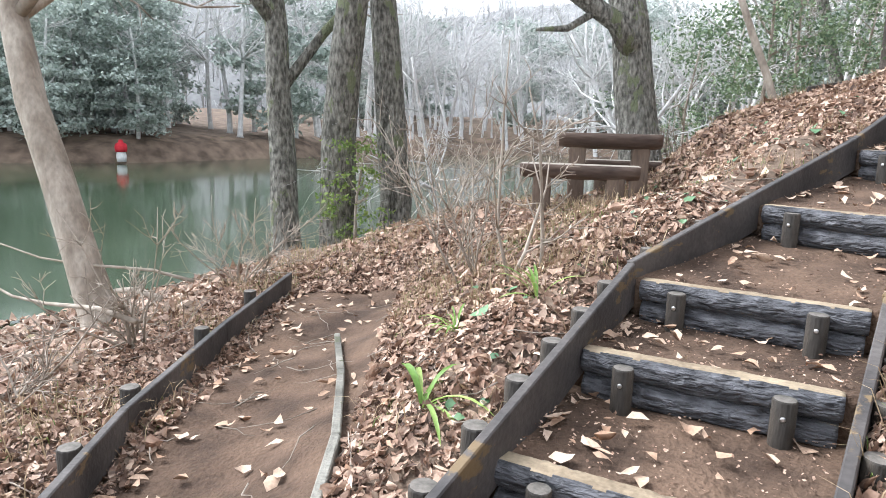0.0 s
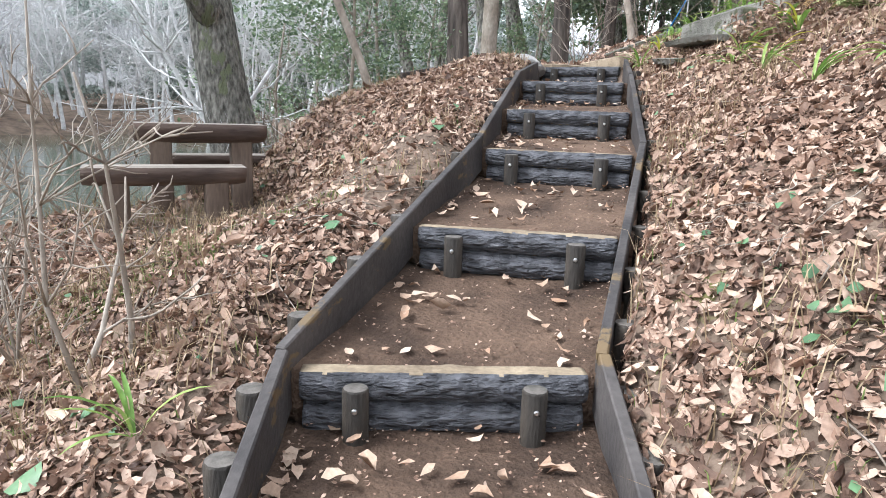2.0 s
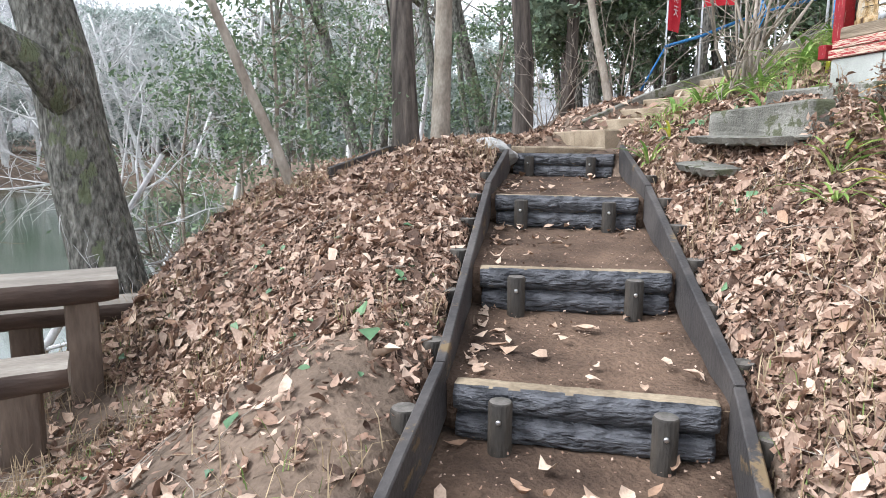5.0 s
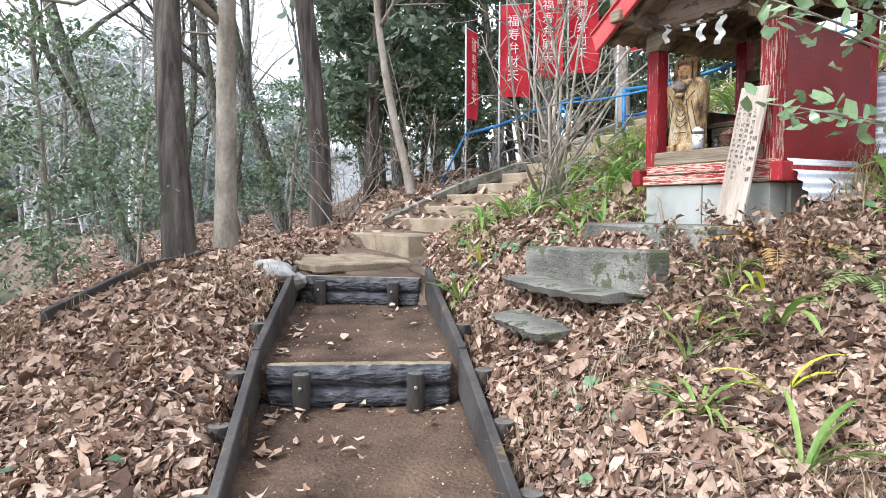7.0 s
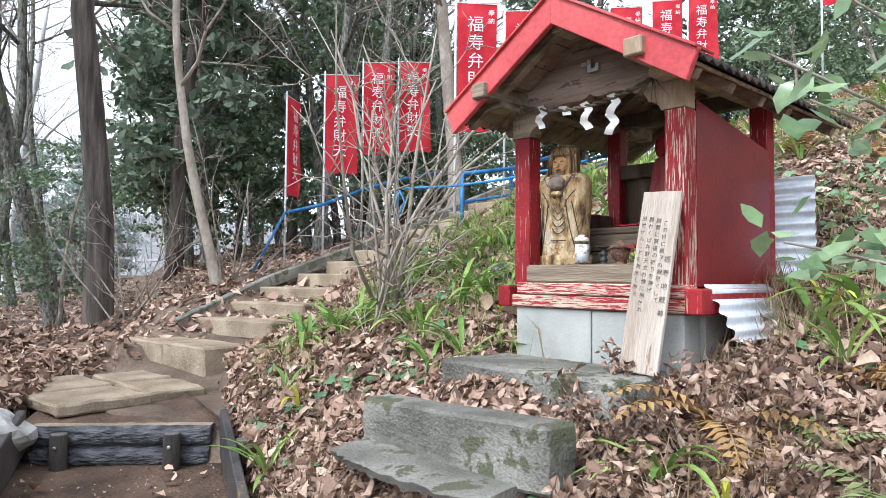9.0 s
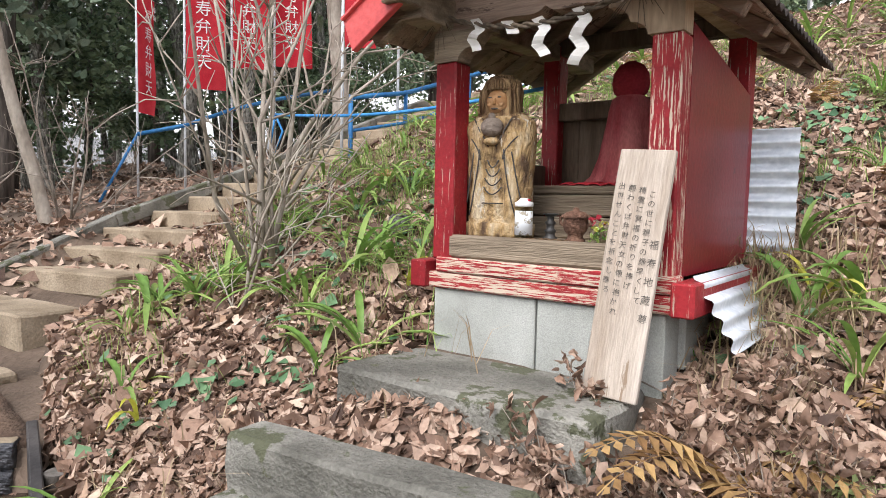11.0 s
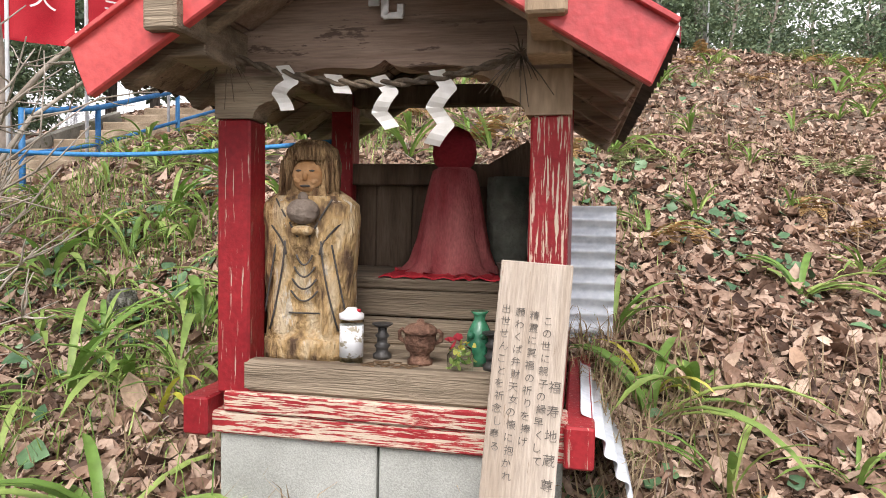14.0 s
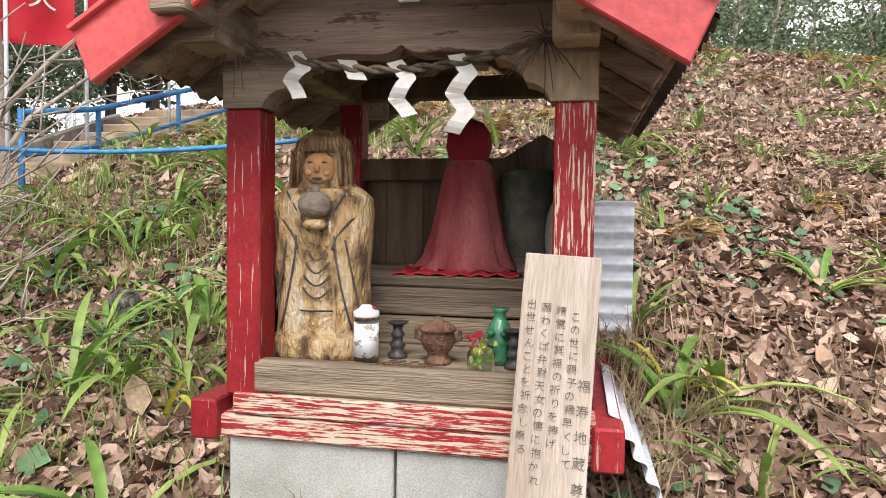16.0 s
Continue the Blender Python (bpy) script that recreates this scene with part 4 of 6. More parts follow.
def streamer(x, segs, w, h, tilt):
    """Folded zigzag paper hanging from the rope."""
    bm = bmesh.new()
    row = []
    z, cx = 0.012, 0.0
    for i in range(segs):
        sg = -1 if i % 2 else 1
        drop, run = h * (1.0 + 0.12 * math.sin(3 * i + x * 40)), sg * w * 0.95
        for k in range(5):
            f = k / 4
            a = (cx + run * f, 0.010 * math.sin(math.pi * f) * sg - 0.003 * i, z - drop * f)
            row.append((bm.verts.new((a[0] - w * 0.55, a[1], a[2] - 0.1 * w * sg)), bm.verts.new((a[0] + w * 0.55, a[1] + 0.006, a[2] + 0.1 * w * sg))))
        z -= drop
        cx += run
    for a, b in zip(row, row[1:]):
        bm.faces.new((a[0], a[1], b[1], b[0]))
    r = bmesh.ops.extrude_face_region(bm, geom=list(bm.faces))
    for g in r["geom"]:
        if isinstance(g, bmesh.types.BMVert):
            g.co.y += 0.0015
    bmesh.ops.recalc_face_normals(bm, faces=list(bm.faces))
    single("paper_streamer", bm, PAPER, SH @ pose(x, -0.06, rope_z(x) + 0.005, 0, tilt, 0), "white folded zigzag paper streamer on the rope", "streamer", "paper streamers")


streamer(-0.262, 3, 0.032, 0.037, 6)
streamer(-0.125, 1, 0.042, 0.036, 14)
streamer(0.0, 3, 0.034, 0.045, -4)
streamer(0.15, 4, 0.036, 0.046, 2)

# ---- things in the shrine ----
FL = 0.206


def carved_statue():
    """Standing robed figure carved from one log, kept plain."""
    bm = bmesh.new()
    prof = [(0.112, 0), (0.115, 0.06), (0.102, 0.065), (0.100, 0.12), (0.105, 0.3), (0.112, 0.42), (0.108, 0.455), (0.088, 0.48), (0.066, 0.5), (0.066, 0.535), (0.068, 0.575), (0.058, 0.62), (0.03, 0.645)]
    n, rings = 40, []
    for r, z in prof:
        rings.append([bm.verts.new((r * 1.2 * math.cos(2 * math.pi * j / n), r * 0.72 * math.sin(2 * math.pi * j / n), z)) for j in range(n)])
    for a, b in zip(rings, rings[1:]):
        for j in range(n):
            bm.faces.new((a[j], a[(j + 1) % n], b[(j + 1) % n], b[j]))
    bm.faces.new(rings[-1])
    bm.faces.new(rings[0][::-1])
    bmesh.ops.subdivide_edges(bm, edges=[e for e in bm.edges if e.calc_length() > 0.03], cuts=2, use_grid_fill=True)
    for v in bm.verts:
        c = v.co
        if 0.07 < c.z < 0.47:
            fold = math.sin(c.x * 90 + 3 * math.sin(c.z * 14)) * 0.006
            if abs(c.x) > 0.045:
                fold += 0.010
            elif c.y < 0 and c.z < 0.34:
                fold -= 0.012 + 0.007 * math.sin((c.z - 9 * c.x * c.x) * 110)
            c.y += -fold if c.y < 0 else fold
        if c.z > 0.48 and c.y < -0.02:
            hood = (c.x / 0.036) ** 2 + ((c.z - 0.54) / 0.045) ** 2
            c.y += 0.014 * max(0, 1 - hood) if hood < 1 else -0.010 * (1 + 0.8 * math.sin(c.x * 330))
        c += Vector((noise.noise(c * 25), noise.noise(c * 25 + Vector((9, 0, 0))), 0)) * 0.004
    for f in bm.faces:
        f.smooth = True
        if f.calc_center_median().z > 0.487:
            f.material_index = 4
    # face, jewel and folded hands
    def blob(center, rad, mi, sub=3):
        r = bmesh.ops.create_icosphere(bm, subdivisions=sub, radius=1, matrix=Matrix.Translation(center) @ Matrix.Diagonal((*rad, 1)))
        for v in r["verts"]:
            for f in v.link_faces:
                f.material_index = mi
                f.smooth = True
    blob((0, -0.045, 0.538), (0.042, 0.026, 0.048), 1)
    blob((0, -0.071, 0.536), (0.008, 0.007, 0.014), 1, 2)
    for x in (-0.018, 0.018):
        blob((x * 1.15, -0.061, 0.524), (0.012, 0.009, 0.01), 1, 2)
        blob((x, -0.068, 0.552), (0.008, 0.004, 0.003), 3, 2)
    blob((0, -0.068, 0.508), (0.015, 0.005, 0.004), 3, 2)
    blob((0, -0.085, 0.435), (0.044, 0.03, 0.038), 2)
    blob((0, -0.088, 0.475), (0.014, 0.012, 0.016), 2, 2)
    blob((0, -0.085, 0.38), (0.032, 0.02, 0.016), 0)
    # carved collar, sleeve and drapery grooves
    def front(x, z):
        y = -0.108 * 0.72 * math.sqrt(max(0.02, 1 - (x / 0.132) ** 2))
        return Vector((x, y - (0.011 if abs(x) > 0.045 else (-0.008 if z < 0.34 else 0.003)), z))
    lines = []
    for s in (-1, 1):
        lines.append([front(s * (0.075 - 0.06 * k / 7), 0.47 - 0.11 * k / 7) for k in range(8)])
        lines.append([front(s * (0.095 - 0.05 * math.sin(k / 9 * 1.57)), 0.40 - 0.09 * k / 9) for k in range(10)])
        lines.append([front(s * (0.048 + 0.045 * (k / 9) ** 1.5), 0.35 - 0.26 * k / 9) for k in range(10)])
        lines.append([front(s * (0.075 + 0.035 * (k / 9)), 0.34 - 0.2 * k / 9) for k in range(10)])
    for z0, w in ((0.31, 0.022), (0.275, 0.028), (0.24, 0.033), (0.205, 0.036)):
        lines.append([front(w * (k / 5 - 1), z0 - 0.03 * (1 - (k / 5 - 1) ** 2)) for k in range(11)])
    lines.append([front(0.042 * (k / 5 - 1), 0.14) for k in range(11)])
    # pleats of the hood, over the brow and down beside the face
    pleats = []
    for k in range(11):
        x = -0.055 + 0.011 * k
        pleats.append([(Vector((x * (1 - 0.35 * f), -0.72 * r * math.sqrt(max(0.05, 1 - (x / (1.2 * r)) ** 2)) - 0.014, z)), 0.0052) for f, r, z in ((0, 0.068, 0.582), (0.3, 0.064, 0.6), (0.6, 0.059, 0.618), (1, 0.045, 0.634))])
    for sd in (-1, 1):
        for x in (0.051, 0.062, 0.073):
            pleats.append([(Vector((sd * (x + 0.006 * f), -0.03 - 0.02 * (0.075 - x) / 0.024, 0.585 - 0.095 * f)), 0.0058) for f in (0, 0.33, 0.66, 1)])
    start = len(bm.faces)
    gm = tubes(pleats, 6)
    bm.from_mesh(gm)
    bpy.data.meshes.remove(gm)
    bm.faces.ensure_lookup_table()
    for f in bm.faces[start:]:
        f.material_index = 4
    start = len(bm.faces)
    gm = tubes([[(p, 0.0028) for p in l] for l in lines], 5)
    bm.from_mesh(gm)
    bpy.data.meshes.remove(gm)
    bm.faces.ensure_lookup_table()
    for f in bm.faces[start:]:
        f.material_index = 3
    me = bpy.data.meshes.new("statue")
    bm.to_mesh(me)
    bm.free()
    for m in (STATUE, FACE, ORB, INK, HOODWOOD):
        me.materials.append(m)
    ob = new("statue", me)
    ob.matrix_basis = SH @ pose(-0.262, 0.15, FL, 0, 0, 6) @ Matrix.Diagonal((1.08, 1.0, 0.985, 1))
    tagged(ob, "carved log figure in robes holding a round jewel", "statue")


carved_statue()


def cloaked_figure():
    """Stone figure wholly draped in red cloth, kept plain."""
    bm = bmesh.new()
    n = 48
    prof = [(0.165, 0.0), (0.15, 0.012), (0.125, 0.05), (0.105, 0.15), (0.092, 0.26), (0.08, 0.36), (0.068, 0.42), (0.05, 0.435), (0.062, 0.45), (0.07, 0.49), (0.065, 0.54), (0.045, 0.58), (0.012, 0.60)]
    rings = []
    for i, (r, z) in enumerate(prof):
        ring = []
        for j in range(n):
            a = 2 * math.pi * j / n
            fold = 1 + (0.34 * (abs(math.sin(a * 4.5 + 2.5 * z + math.sin(a * 3))) - 0.6) + 0.06 * math.sin(a * 17 + z * 9)) * max(0.14, 1 - z / 0.5)
            ring.append(bm.verts.new((r * fold * math.cos(a), r * fold * 0.8 * math.sin(a), z + (0.012 * math.sin(a * 9) + 0.01 if i == 0 else 0))))
        rings.append(ring)
    for i, (a, b) in enumerate(zip(rings, rings[1:])):
        for j in range(n):
            f = bm.faces.new((a[j], a[(j + 1) % n], b[(j + 1) % n], b[j]))
            f.smooth = True
            f.material_index = 1 if i < 1 else (2 if i > 6 else 0)
    bm.faces.new(rings[-1])
    bm.faces.new(rings[0][::-1])
    me = bpy.data.meshes.new("draped_statue")
    bm.to_mesh(me)
    bm.free()
    for m in (CLOTH, REDCLOTH, HOODCLOTH):
        me.materials.append(m)
    ob = new("draped_statue", me)
    ob.matrix_basis = SH @ pose(0.075, 0.60, 0.424) @ Matrix.Diagonal((1.12, 1.1, 0.86, 1))
    tagged(ob, "small statue draped in faded red cloth with a hood", "statue")


cloaked_figure()
cl = bmesh.new()
g = bmesh.ops.create_grid(cl, x_segments=24, y_segments=12, size=1)
for v in cl.verts:
    v.co = Vector((v.co.x * 0.2 + 0.02, v.co.y * 0.15, 0.006 + 0.012 * abs(noise.noise(v.co * 4)) + 0.004 * math.sin(v.co.x * 20)))
r = bmesh.ops.extrude_face_region(cl, geom=list(cl.faces))
for q in r["geom"]:
    if isinstance(q, bmesh.types.BMVert):
        q.co.z -= 0.004
single("red_cloth", cl, REDCLOTH, SH @ pose(0.05, 0.54, 0.424), "crumpled bright red cloth under the draped statue", "cloth")
# memorial tablet, log stone and grey stone
bm = bmesh.new()
f = bm.faces.new([bm.verts.new(v) for v in ((-0.15, 0, 0), (0.15, 0, 0), (0.15, 0, 0.4), (0.0, 0, 0.49), (-0.15, 0, 0.4))])
r = bmesh.ops.extrude_face_region(bm, geom=[f])
for q in r["geom"]:
    if isinstance(q, bmesh.types.BMVert):
        q.co.y += 0.03
bmesh.ops.recalc_face_normals(bm, faces=list(bm.faces))
single("pointed_tablet", bm, DARKWOOD, SH @ pose(0.31, 0.82, 0.424), "dark wooden tablet with a pointed top", "tablet")
bm = bark_log(0.345, 0.088, 2.2, 0.0)
single("bark_stone", bm, STONE, SH @ pose(0.275, 0.66, 0.424 + 0.172, 0, 90, 0), "upright dark green bark-textured stone", "stone")
bm = bmesh.new()
bmesh.ops.create_icosphere(bm, subdivisions=3, radius=1, matrix=Matrix.Diagonal((0.05, 0.05, 0.13, 1)))
single("round_stone", bm, BLOCK, SH @ pose(0.385, 0.58, 0.55), "pale grey rounded standing stone", "stone")
dish = thing("clay_pot", SH @ pose(0.29, 0.5, 0.423), "small grey clay dish on a saucer", "pot")
part("dish", lathe([(0.035, 0), (0.04, 0.02), (0.036, 0.022), (0.045, 0.05), (0.05, 0.055)]), ORB, dish)
# glass sake jar with a torn label
jar = thing("drink_jar", SH @ pose(-0.112, 0.085, FL), "clear glass cup jar with a torn white label", "jar")
part("glass", lathe([(0.030, 0), (0.033, 0.01), (0.033, 0.125), (0.031, 0.135)], n=24), GLASS, jar, "clear glass body")
part("label", lathe([(0.0338, 0.022), (0.0338, 0.112)], n=24), LABELPAPER, jar, "torn white paper label")
lid = part("lid", lathe([(0.034, 0.128), (0.035, 0.132), (0.035, 0.143), (0.022, 0.150), (0.015, 0.158), (0.013, 0.16)], n=24), WHITE, jar, "white plastic cap")
part("cap_mark", lathe([(0.008, 0), (0.006, 0.008)], (0.02, 0, 0.148), 8), REDCLOTH, lid, "small red mark")
# incense burner
cen = thing("incense_burner", SH @ pose(0.075, 0.14, FL), "rusty brown lidded incense burner with handles", "incense burner")
part("bowl", lathe([(0.036, 0), (0.036, 0.012), (0.028, 0.02), (0.028, 0.03), (0.04, 0.042), (0.047, 0.065), (0.044, 0.085), (0.047, 0.09)], n=24), RUST, cen)
part("lid", lathe([(0.05, 0.09), (0.05, 0.098), (0.035, 0.112), (0.012, 0.118), (0.01, 0.126), (0.004, 0.13)], n=24), RUST, cen)
for s in (-1, 1):
    part("handle", tubes([[((s * 0.042, 0, 0.06), 0.006), ((s * 0.06, 0, 0.07), 0.007), ((s * 0.062, 0, 0.09), 0.006), ((s * 0.05, 0, 0.1), 0.005)]]), RUST, cen)
# green glazed fish vase, kept plain
bm = lathe([(0.026, 0), (0.034, 0.02), (0.038, 0.06), (0.034, 0.095), (0.022, 0.12), (0.015, 0.13), (0.018, 0.145), (0.026, 0.155)], n=20)
for x in (-0.018, 0.016):
    bmesh.ops.create_icosphere(bm, subdivisions=2, radius=0.011, matrix=Matrix.Translation((x, -0.032, 0.09)))
for s in (-1, 1):
    add_box(bm, (0.022, 0.006, 0.02), (s * 0.038, -0.01, 0.05), (0, s * 30, 0), 0.002)
single("fish_vase", bm, GREENGLAZE, SH @ pose(0.24, 0.17, FL), "green glazed fish-shaped pottery vase", "vase")
for (x, y) in ((0.285, 0.125), (-0.05, 0.18)):
    v = thing("candle_stand", SH @ pose(x, y, FL), "dark stacked ceramic candle stand", "candle stand", "candle stands")
    part("stem", lathe([(0.026, 0), (0.028, 0.012), (0.018, 0.02), (0.018, 0.03), (0.024, 0.038), (0.016, 0.046), (0.015, 0.06), (0.022, 0.068), (0.013, 0.078), (0.014, 0.092)], n=18), DARKVASE, v)
    part("saucer", lathe([(0.014, 0.092), (0.03, 0.1), (0.031, 0.104)], n=18), DARKVASE, v)
jar2 = thing("flower_jar", SH @ pose(0.205, 0.065, FL), "small clear glass jar of wilting flowers", "jar")
part("glass", lathe([(0.033, 0), (0.036, 0.008), (0.036, 0.05), (0.03, 0.058), (0.032, 0.066)], n=20), GLASS, jar2)
rg = np.random.default_rng(8)
pp = rg.normal(size=(26, 3)) * (0.014, 0.014, 0.014) + (0, 0, 0.035)
part("stems", leaf_mesh(pp, rg.normal(size=(26, 3)), [0.022] * 26, rg), STRAP, jar2)
pp = rg.normal(size=(12, 3)) * (0.016, 0.012, 0.008) + (0.005, -0.005, 0.078)
part("petals", leaf_mesh(pp, rg.normal(size=(12, 3)), [0.018] * 12, rg, 0.8), YELLOWSTRAP, jar2)
pp = rg.normal(size=(8, 3)) * (0.02, 0.012, 0.012) + (-0.015, 0, 0.08)
part("dry_leaf", leaf_mesh(pp, rg.normal(size=(8, 3)), [0.03] * 8, rg), HOODCLOTH, jar2)
COIN_BM = lathe([(0.0115, 0), (0.0115, 0.0016)], n=14)
for k in range(13):
    cb = COIN_BM.copy()
    single("coin", cb, COIN, SH @ pose(-0.055 + 0.03 * (k % 5) + 0.012 * (k // 5) + 0.006 * math.sin(5 * k), 0.028 + 0.024 * (k // 5) + 0.004 * math.cos(3 * k), FL + 0.0125, 0, 0, 0), "dull brown coin lying on the shelf", "coin", "offered coins")
COIN_BM.free()
# leaning sign board
sign = thing("wooden_sign", SH @ pose(0.365, -0.20, -0.235, -10.5, 3.0, 0), "pale weathered plank with brushed black writing, leaning", "sign")
part("plank", box((0.174, 0.022, 0.768), (0.008, 0, 0.384), bevel=0.003), SIGNWOOD, sign)
COLS = [(0.046, 0.60, "この世に親子の縁早くして", 0.021), (0.013, 0.61, "精霊に冥福の祈りを捧げ", 0.021), (-0.021, 0.615, "願わくば弁財天女の懐に抱かれ", 0.021), (-0.055, 0.62, "出世せんことを祈念し奉る", 0.021)]
for x, ztop, text, s in COLS:
    for i, ch in enumerate(text):
        lettering(ch, s * 1.12, sign, pose(x + 0.002 * math.sin(3 * i), -0.0122, ztop + 0.028 - i * 0.0295, 90, 0, 0), SIGNINK, "character")
for i, ch in enumerate("福寿地蔵尊"):
    lettering(ch, 0.03, sign, pose(0.075, -0.0122, 0.475 - i * 0.056, 90, 0, 0), SIGNINK, "character")

# ---- banners, rails and the fence on the hill ----


def banner(base, height, width, turn, length=1.55, lean=0.0, text="福寿弁財天"):
    z = ground_z(*base)
    b = thing("banner", pose(base[0], base[1], z - 0.05, lean, 0, turn), "red cloth votive banner with white lettering on a white pole", "banner", "votive banners")
    part("pole", lathe([(0.017, 0), (0.016, height * 0.5), (0.013, height), (0.006, height + 0.01)], n=8), POLE, b, "white metal pole")
    part("crossbar", tubes([[((-0.06, 0, height - 0.05), 0.006), ((width + 0.05, 0, height - 0.05), 0.006)]], 6), POLE, b)
    bm = bmesh.new()
    nx, nz = 8, 24
    g = []
    ph = base[0] * 3.7
    for i in range(nx + 1):
        row = []
        for j in range(nz + 1):
            u, v = i / nx, j / nz
            y = 0.035 * math.sin(u * 5 + ph + v * 3) * v + 0.02 * math.sin(v * 7 + ph)
            row.append(bm.verts.new((0.02 + u * width * (1 - 0.08 * v * math.sin(ph)), y * u, height - 0.06 - v * length)))
        g.append(row)
    for i in range(nx):
        for j in range(nz):
            bm.faces.new((g[i][j], g[i][j + 1], g[i + 1][j + 1], g[i + 1][j])).smooth = True
    cl = part("cloth", bm, FLAGRED, b, "bright red cloth")
    for s in (1, -1):
        for k, ch in enumerate(text):
            lettering(ch, width * 0.42, cl, pose(0.02 + width * 0.45, -0.05 * s, height - 0.35 - k * (length - 0.4) / len(text), 90, 0, 0 if s > 0 else 180), FLAGWHITE, "character")
    for k, ch in enumerate("奉納"):
        lettering(ch, width * 0.17, cl, pose(0.02 + width * 0.84, -0.05, height - 0.2 - k * 0.1, 90, 0, 0), FLAGWHITE, "character")
    return b


OUTER = [(11.6, 11.0, 2.8, 15), (11.9, 10.5, 3.0, -62), (12.7, 10.3, 3.1, -60), (13.2, 9.9, 3.0, -58), (14.6, 9.4, 3.2, -60)]
INNER = [(10.75, 7.75, 3.0, -62), (11.7, 7.45, 3.0, -68), (12.9, 6.95, 3.0, -72), (14.1, 6.5, 3.0, -74), (15.3, 6.0, 3.1, -76), (16.6, 5.5, 3.1, -78)]
for x, y, h, r in OUTER + INNER:
    banner((x, y), h, 0.5, r)
for x, y, h, r in [(15.2, 3.4, 3.2, -85), (15.4, 2.2, 3.2, -88), (15.6, 0.9, 3.2, -92), (15.8, -0.5, 3.2, -95), (15.9, -1.8, 3.2, -98)]:
    banner((x, y), h, 0.5, r)
rail = thing("stair_handrail", I4, "blue painted pipe handrail beside the hill steps", "handrail")
pts = [(p[0], p[1] - 0.1, ground_z(p[0], p[1]) + 0.75) for p in INNER]
part("rail", tubes([[(q, 0.028) for q in pts]], 8), BLUE, rail)
part("rail", tubes([[((q[0], q[1], q[2] - 0.35), 0.02) for q in pts]], 8), BLUE, rail)
for q in pts[::1]:
    part("rail_post", tubes([[((q[0], q[1], q[2] - 0.95), 0.025), ((q[0], q[1], q[2] + 0.03), 0.025)]], 8), BLUE, rail)
rail2 = thing("tape_rail", I4, "blue tape rail tied along the banner poles", "rail")
pts = [(p[0], p[1], ground_z(p[0], p[1]) + 0.85) for p in OUTER]
part("rail", tubes([[(q, 0.03) for q in pts]], 6), BLUE, rail2)
part("rail", tubes([[(pts[0], 0.02), ((pts[0][0] - 0.35, pts[0][1] + 0.3, pts[0][2] - 0.9), 0.02)]], 6), BLUE, rail2)
a = SH @ Vector((-0.47, D - 0.02, 0.93))
cord = []
b0 = Vector((8.6, 7.35, 3.98))
for k in range(17):
    f = k / 16
    p = a.lerp(b0, f)
    cord.append((p + Vector((0, 0, -0.12 * math.sin(math.pi * f) * 0.5)), 0.011))
rp = thing("blue_rope", I4, "bright blue plastic rope tied from shrine to shrub", "rope")
part("cord", tubes([cord], 6), ROPE, rp)
part("loose_end", tubes([[(b0, 0.009), (b0 + Vector((0.02, -0.05, -0.12)), 0.009), (b0 + Vector((-0.03, 0.0, -0.3)), 0.007)], [(b0, 0.008), (b0 + Vector((0.03, 0.05, -0.2)), 0.006)]], 6), ROPE, rp)
fence = thing("red_fence", pose(15.6, 0.6, ground_z(15.6, 0.6), 0, 0, -98), "dark red low fence with white posts on the crest", "fence")
for k in range(4):
    part("fence_post", box((0.06, 0.06, 0.8), (-1.5 + k, 0, 0.3)), WHITE, fence)
part("fence_panel", box((3.2, 0.05, 0.3), (0, 0.08, 0.35)), REDPANEL, fence)
mk = thing("shore_marker", pose(-19.0, 31.6, ground_z(-19.0, 31.6) - 0.03), "small red and white weathered marker on the far bank", "marker")
part("base", lathe([(0.22, 0), (0.24, 0.3), (0.2, 0.5), (0.19, 0.52)], n=14), WHITE, mk, "white lower part")
part("cover", lathe([(0.27, 0.5), (0.3, 0.7), (0.26, 0.9), (0.12, 0.97), (0.1, 1.08), (0.02, 1.12)], n=14), REDCLOTH, mk, "bright red upper part")

# ---- trees and shrubs ----


def grow(rng, out, p, d, length, r, depth, split=3, wob=0.16, up=0.12, thin=0.55, spread=0.75):
    """Adds one limb and its branches to out as (path, depth)."""
    k = max(3, int(5 - depth * 0.5)) if depth else 9
    path = []
    pts = []
    for i in range(k + 1):
        f = i / k
        path.append((p.copy(), r * (1 - f * (0.62 if depth == 0 else 0.8)) + 0.0015))
        pts.append((p.copy(), d.copy(), f))
        d = (d + Vector(rng.normal(size=3)) * wob * (0.35 if depth == 0 else 1) + Vector((0, 0, up * (0.4 if depth == 0 else 1)))).normalized()
        p = p + d * length / k
    out.append((path, depth))
    if depth >= split:
        return
    nb = {0: 9, 1: 5, 2: 4, 3: 3}[depth]
    for b in range(nb):
        f = rng.uniform(0.42 if depth == 0 else 0.2, 1.0)
        q, dd, ff = pts[min(k, int(f * k))]
        side = Vector(rng.normal(size=3))
        side = (side - dd * side.dot(dd)).normalized()
        nd = (dd * (1 - spread * 0.5) + side * spread).normalized()
        grow(rng, out, q.copy(), nd, length * thin * rng.uniform(0.6, 1.1) * (1.15 - 0.5 * ff), max(r * (1 - 0.65 * ff) * 0.5, 0.003), depth + 1, split, wob * 1.25, up, thin, spread)


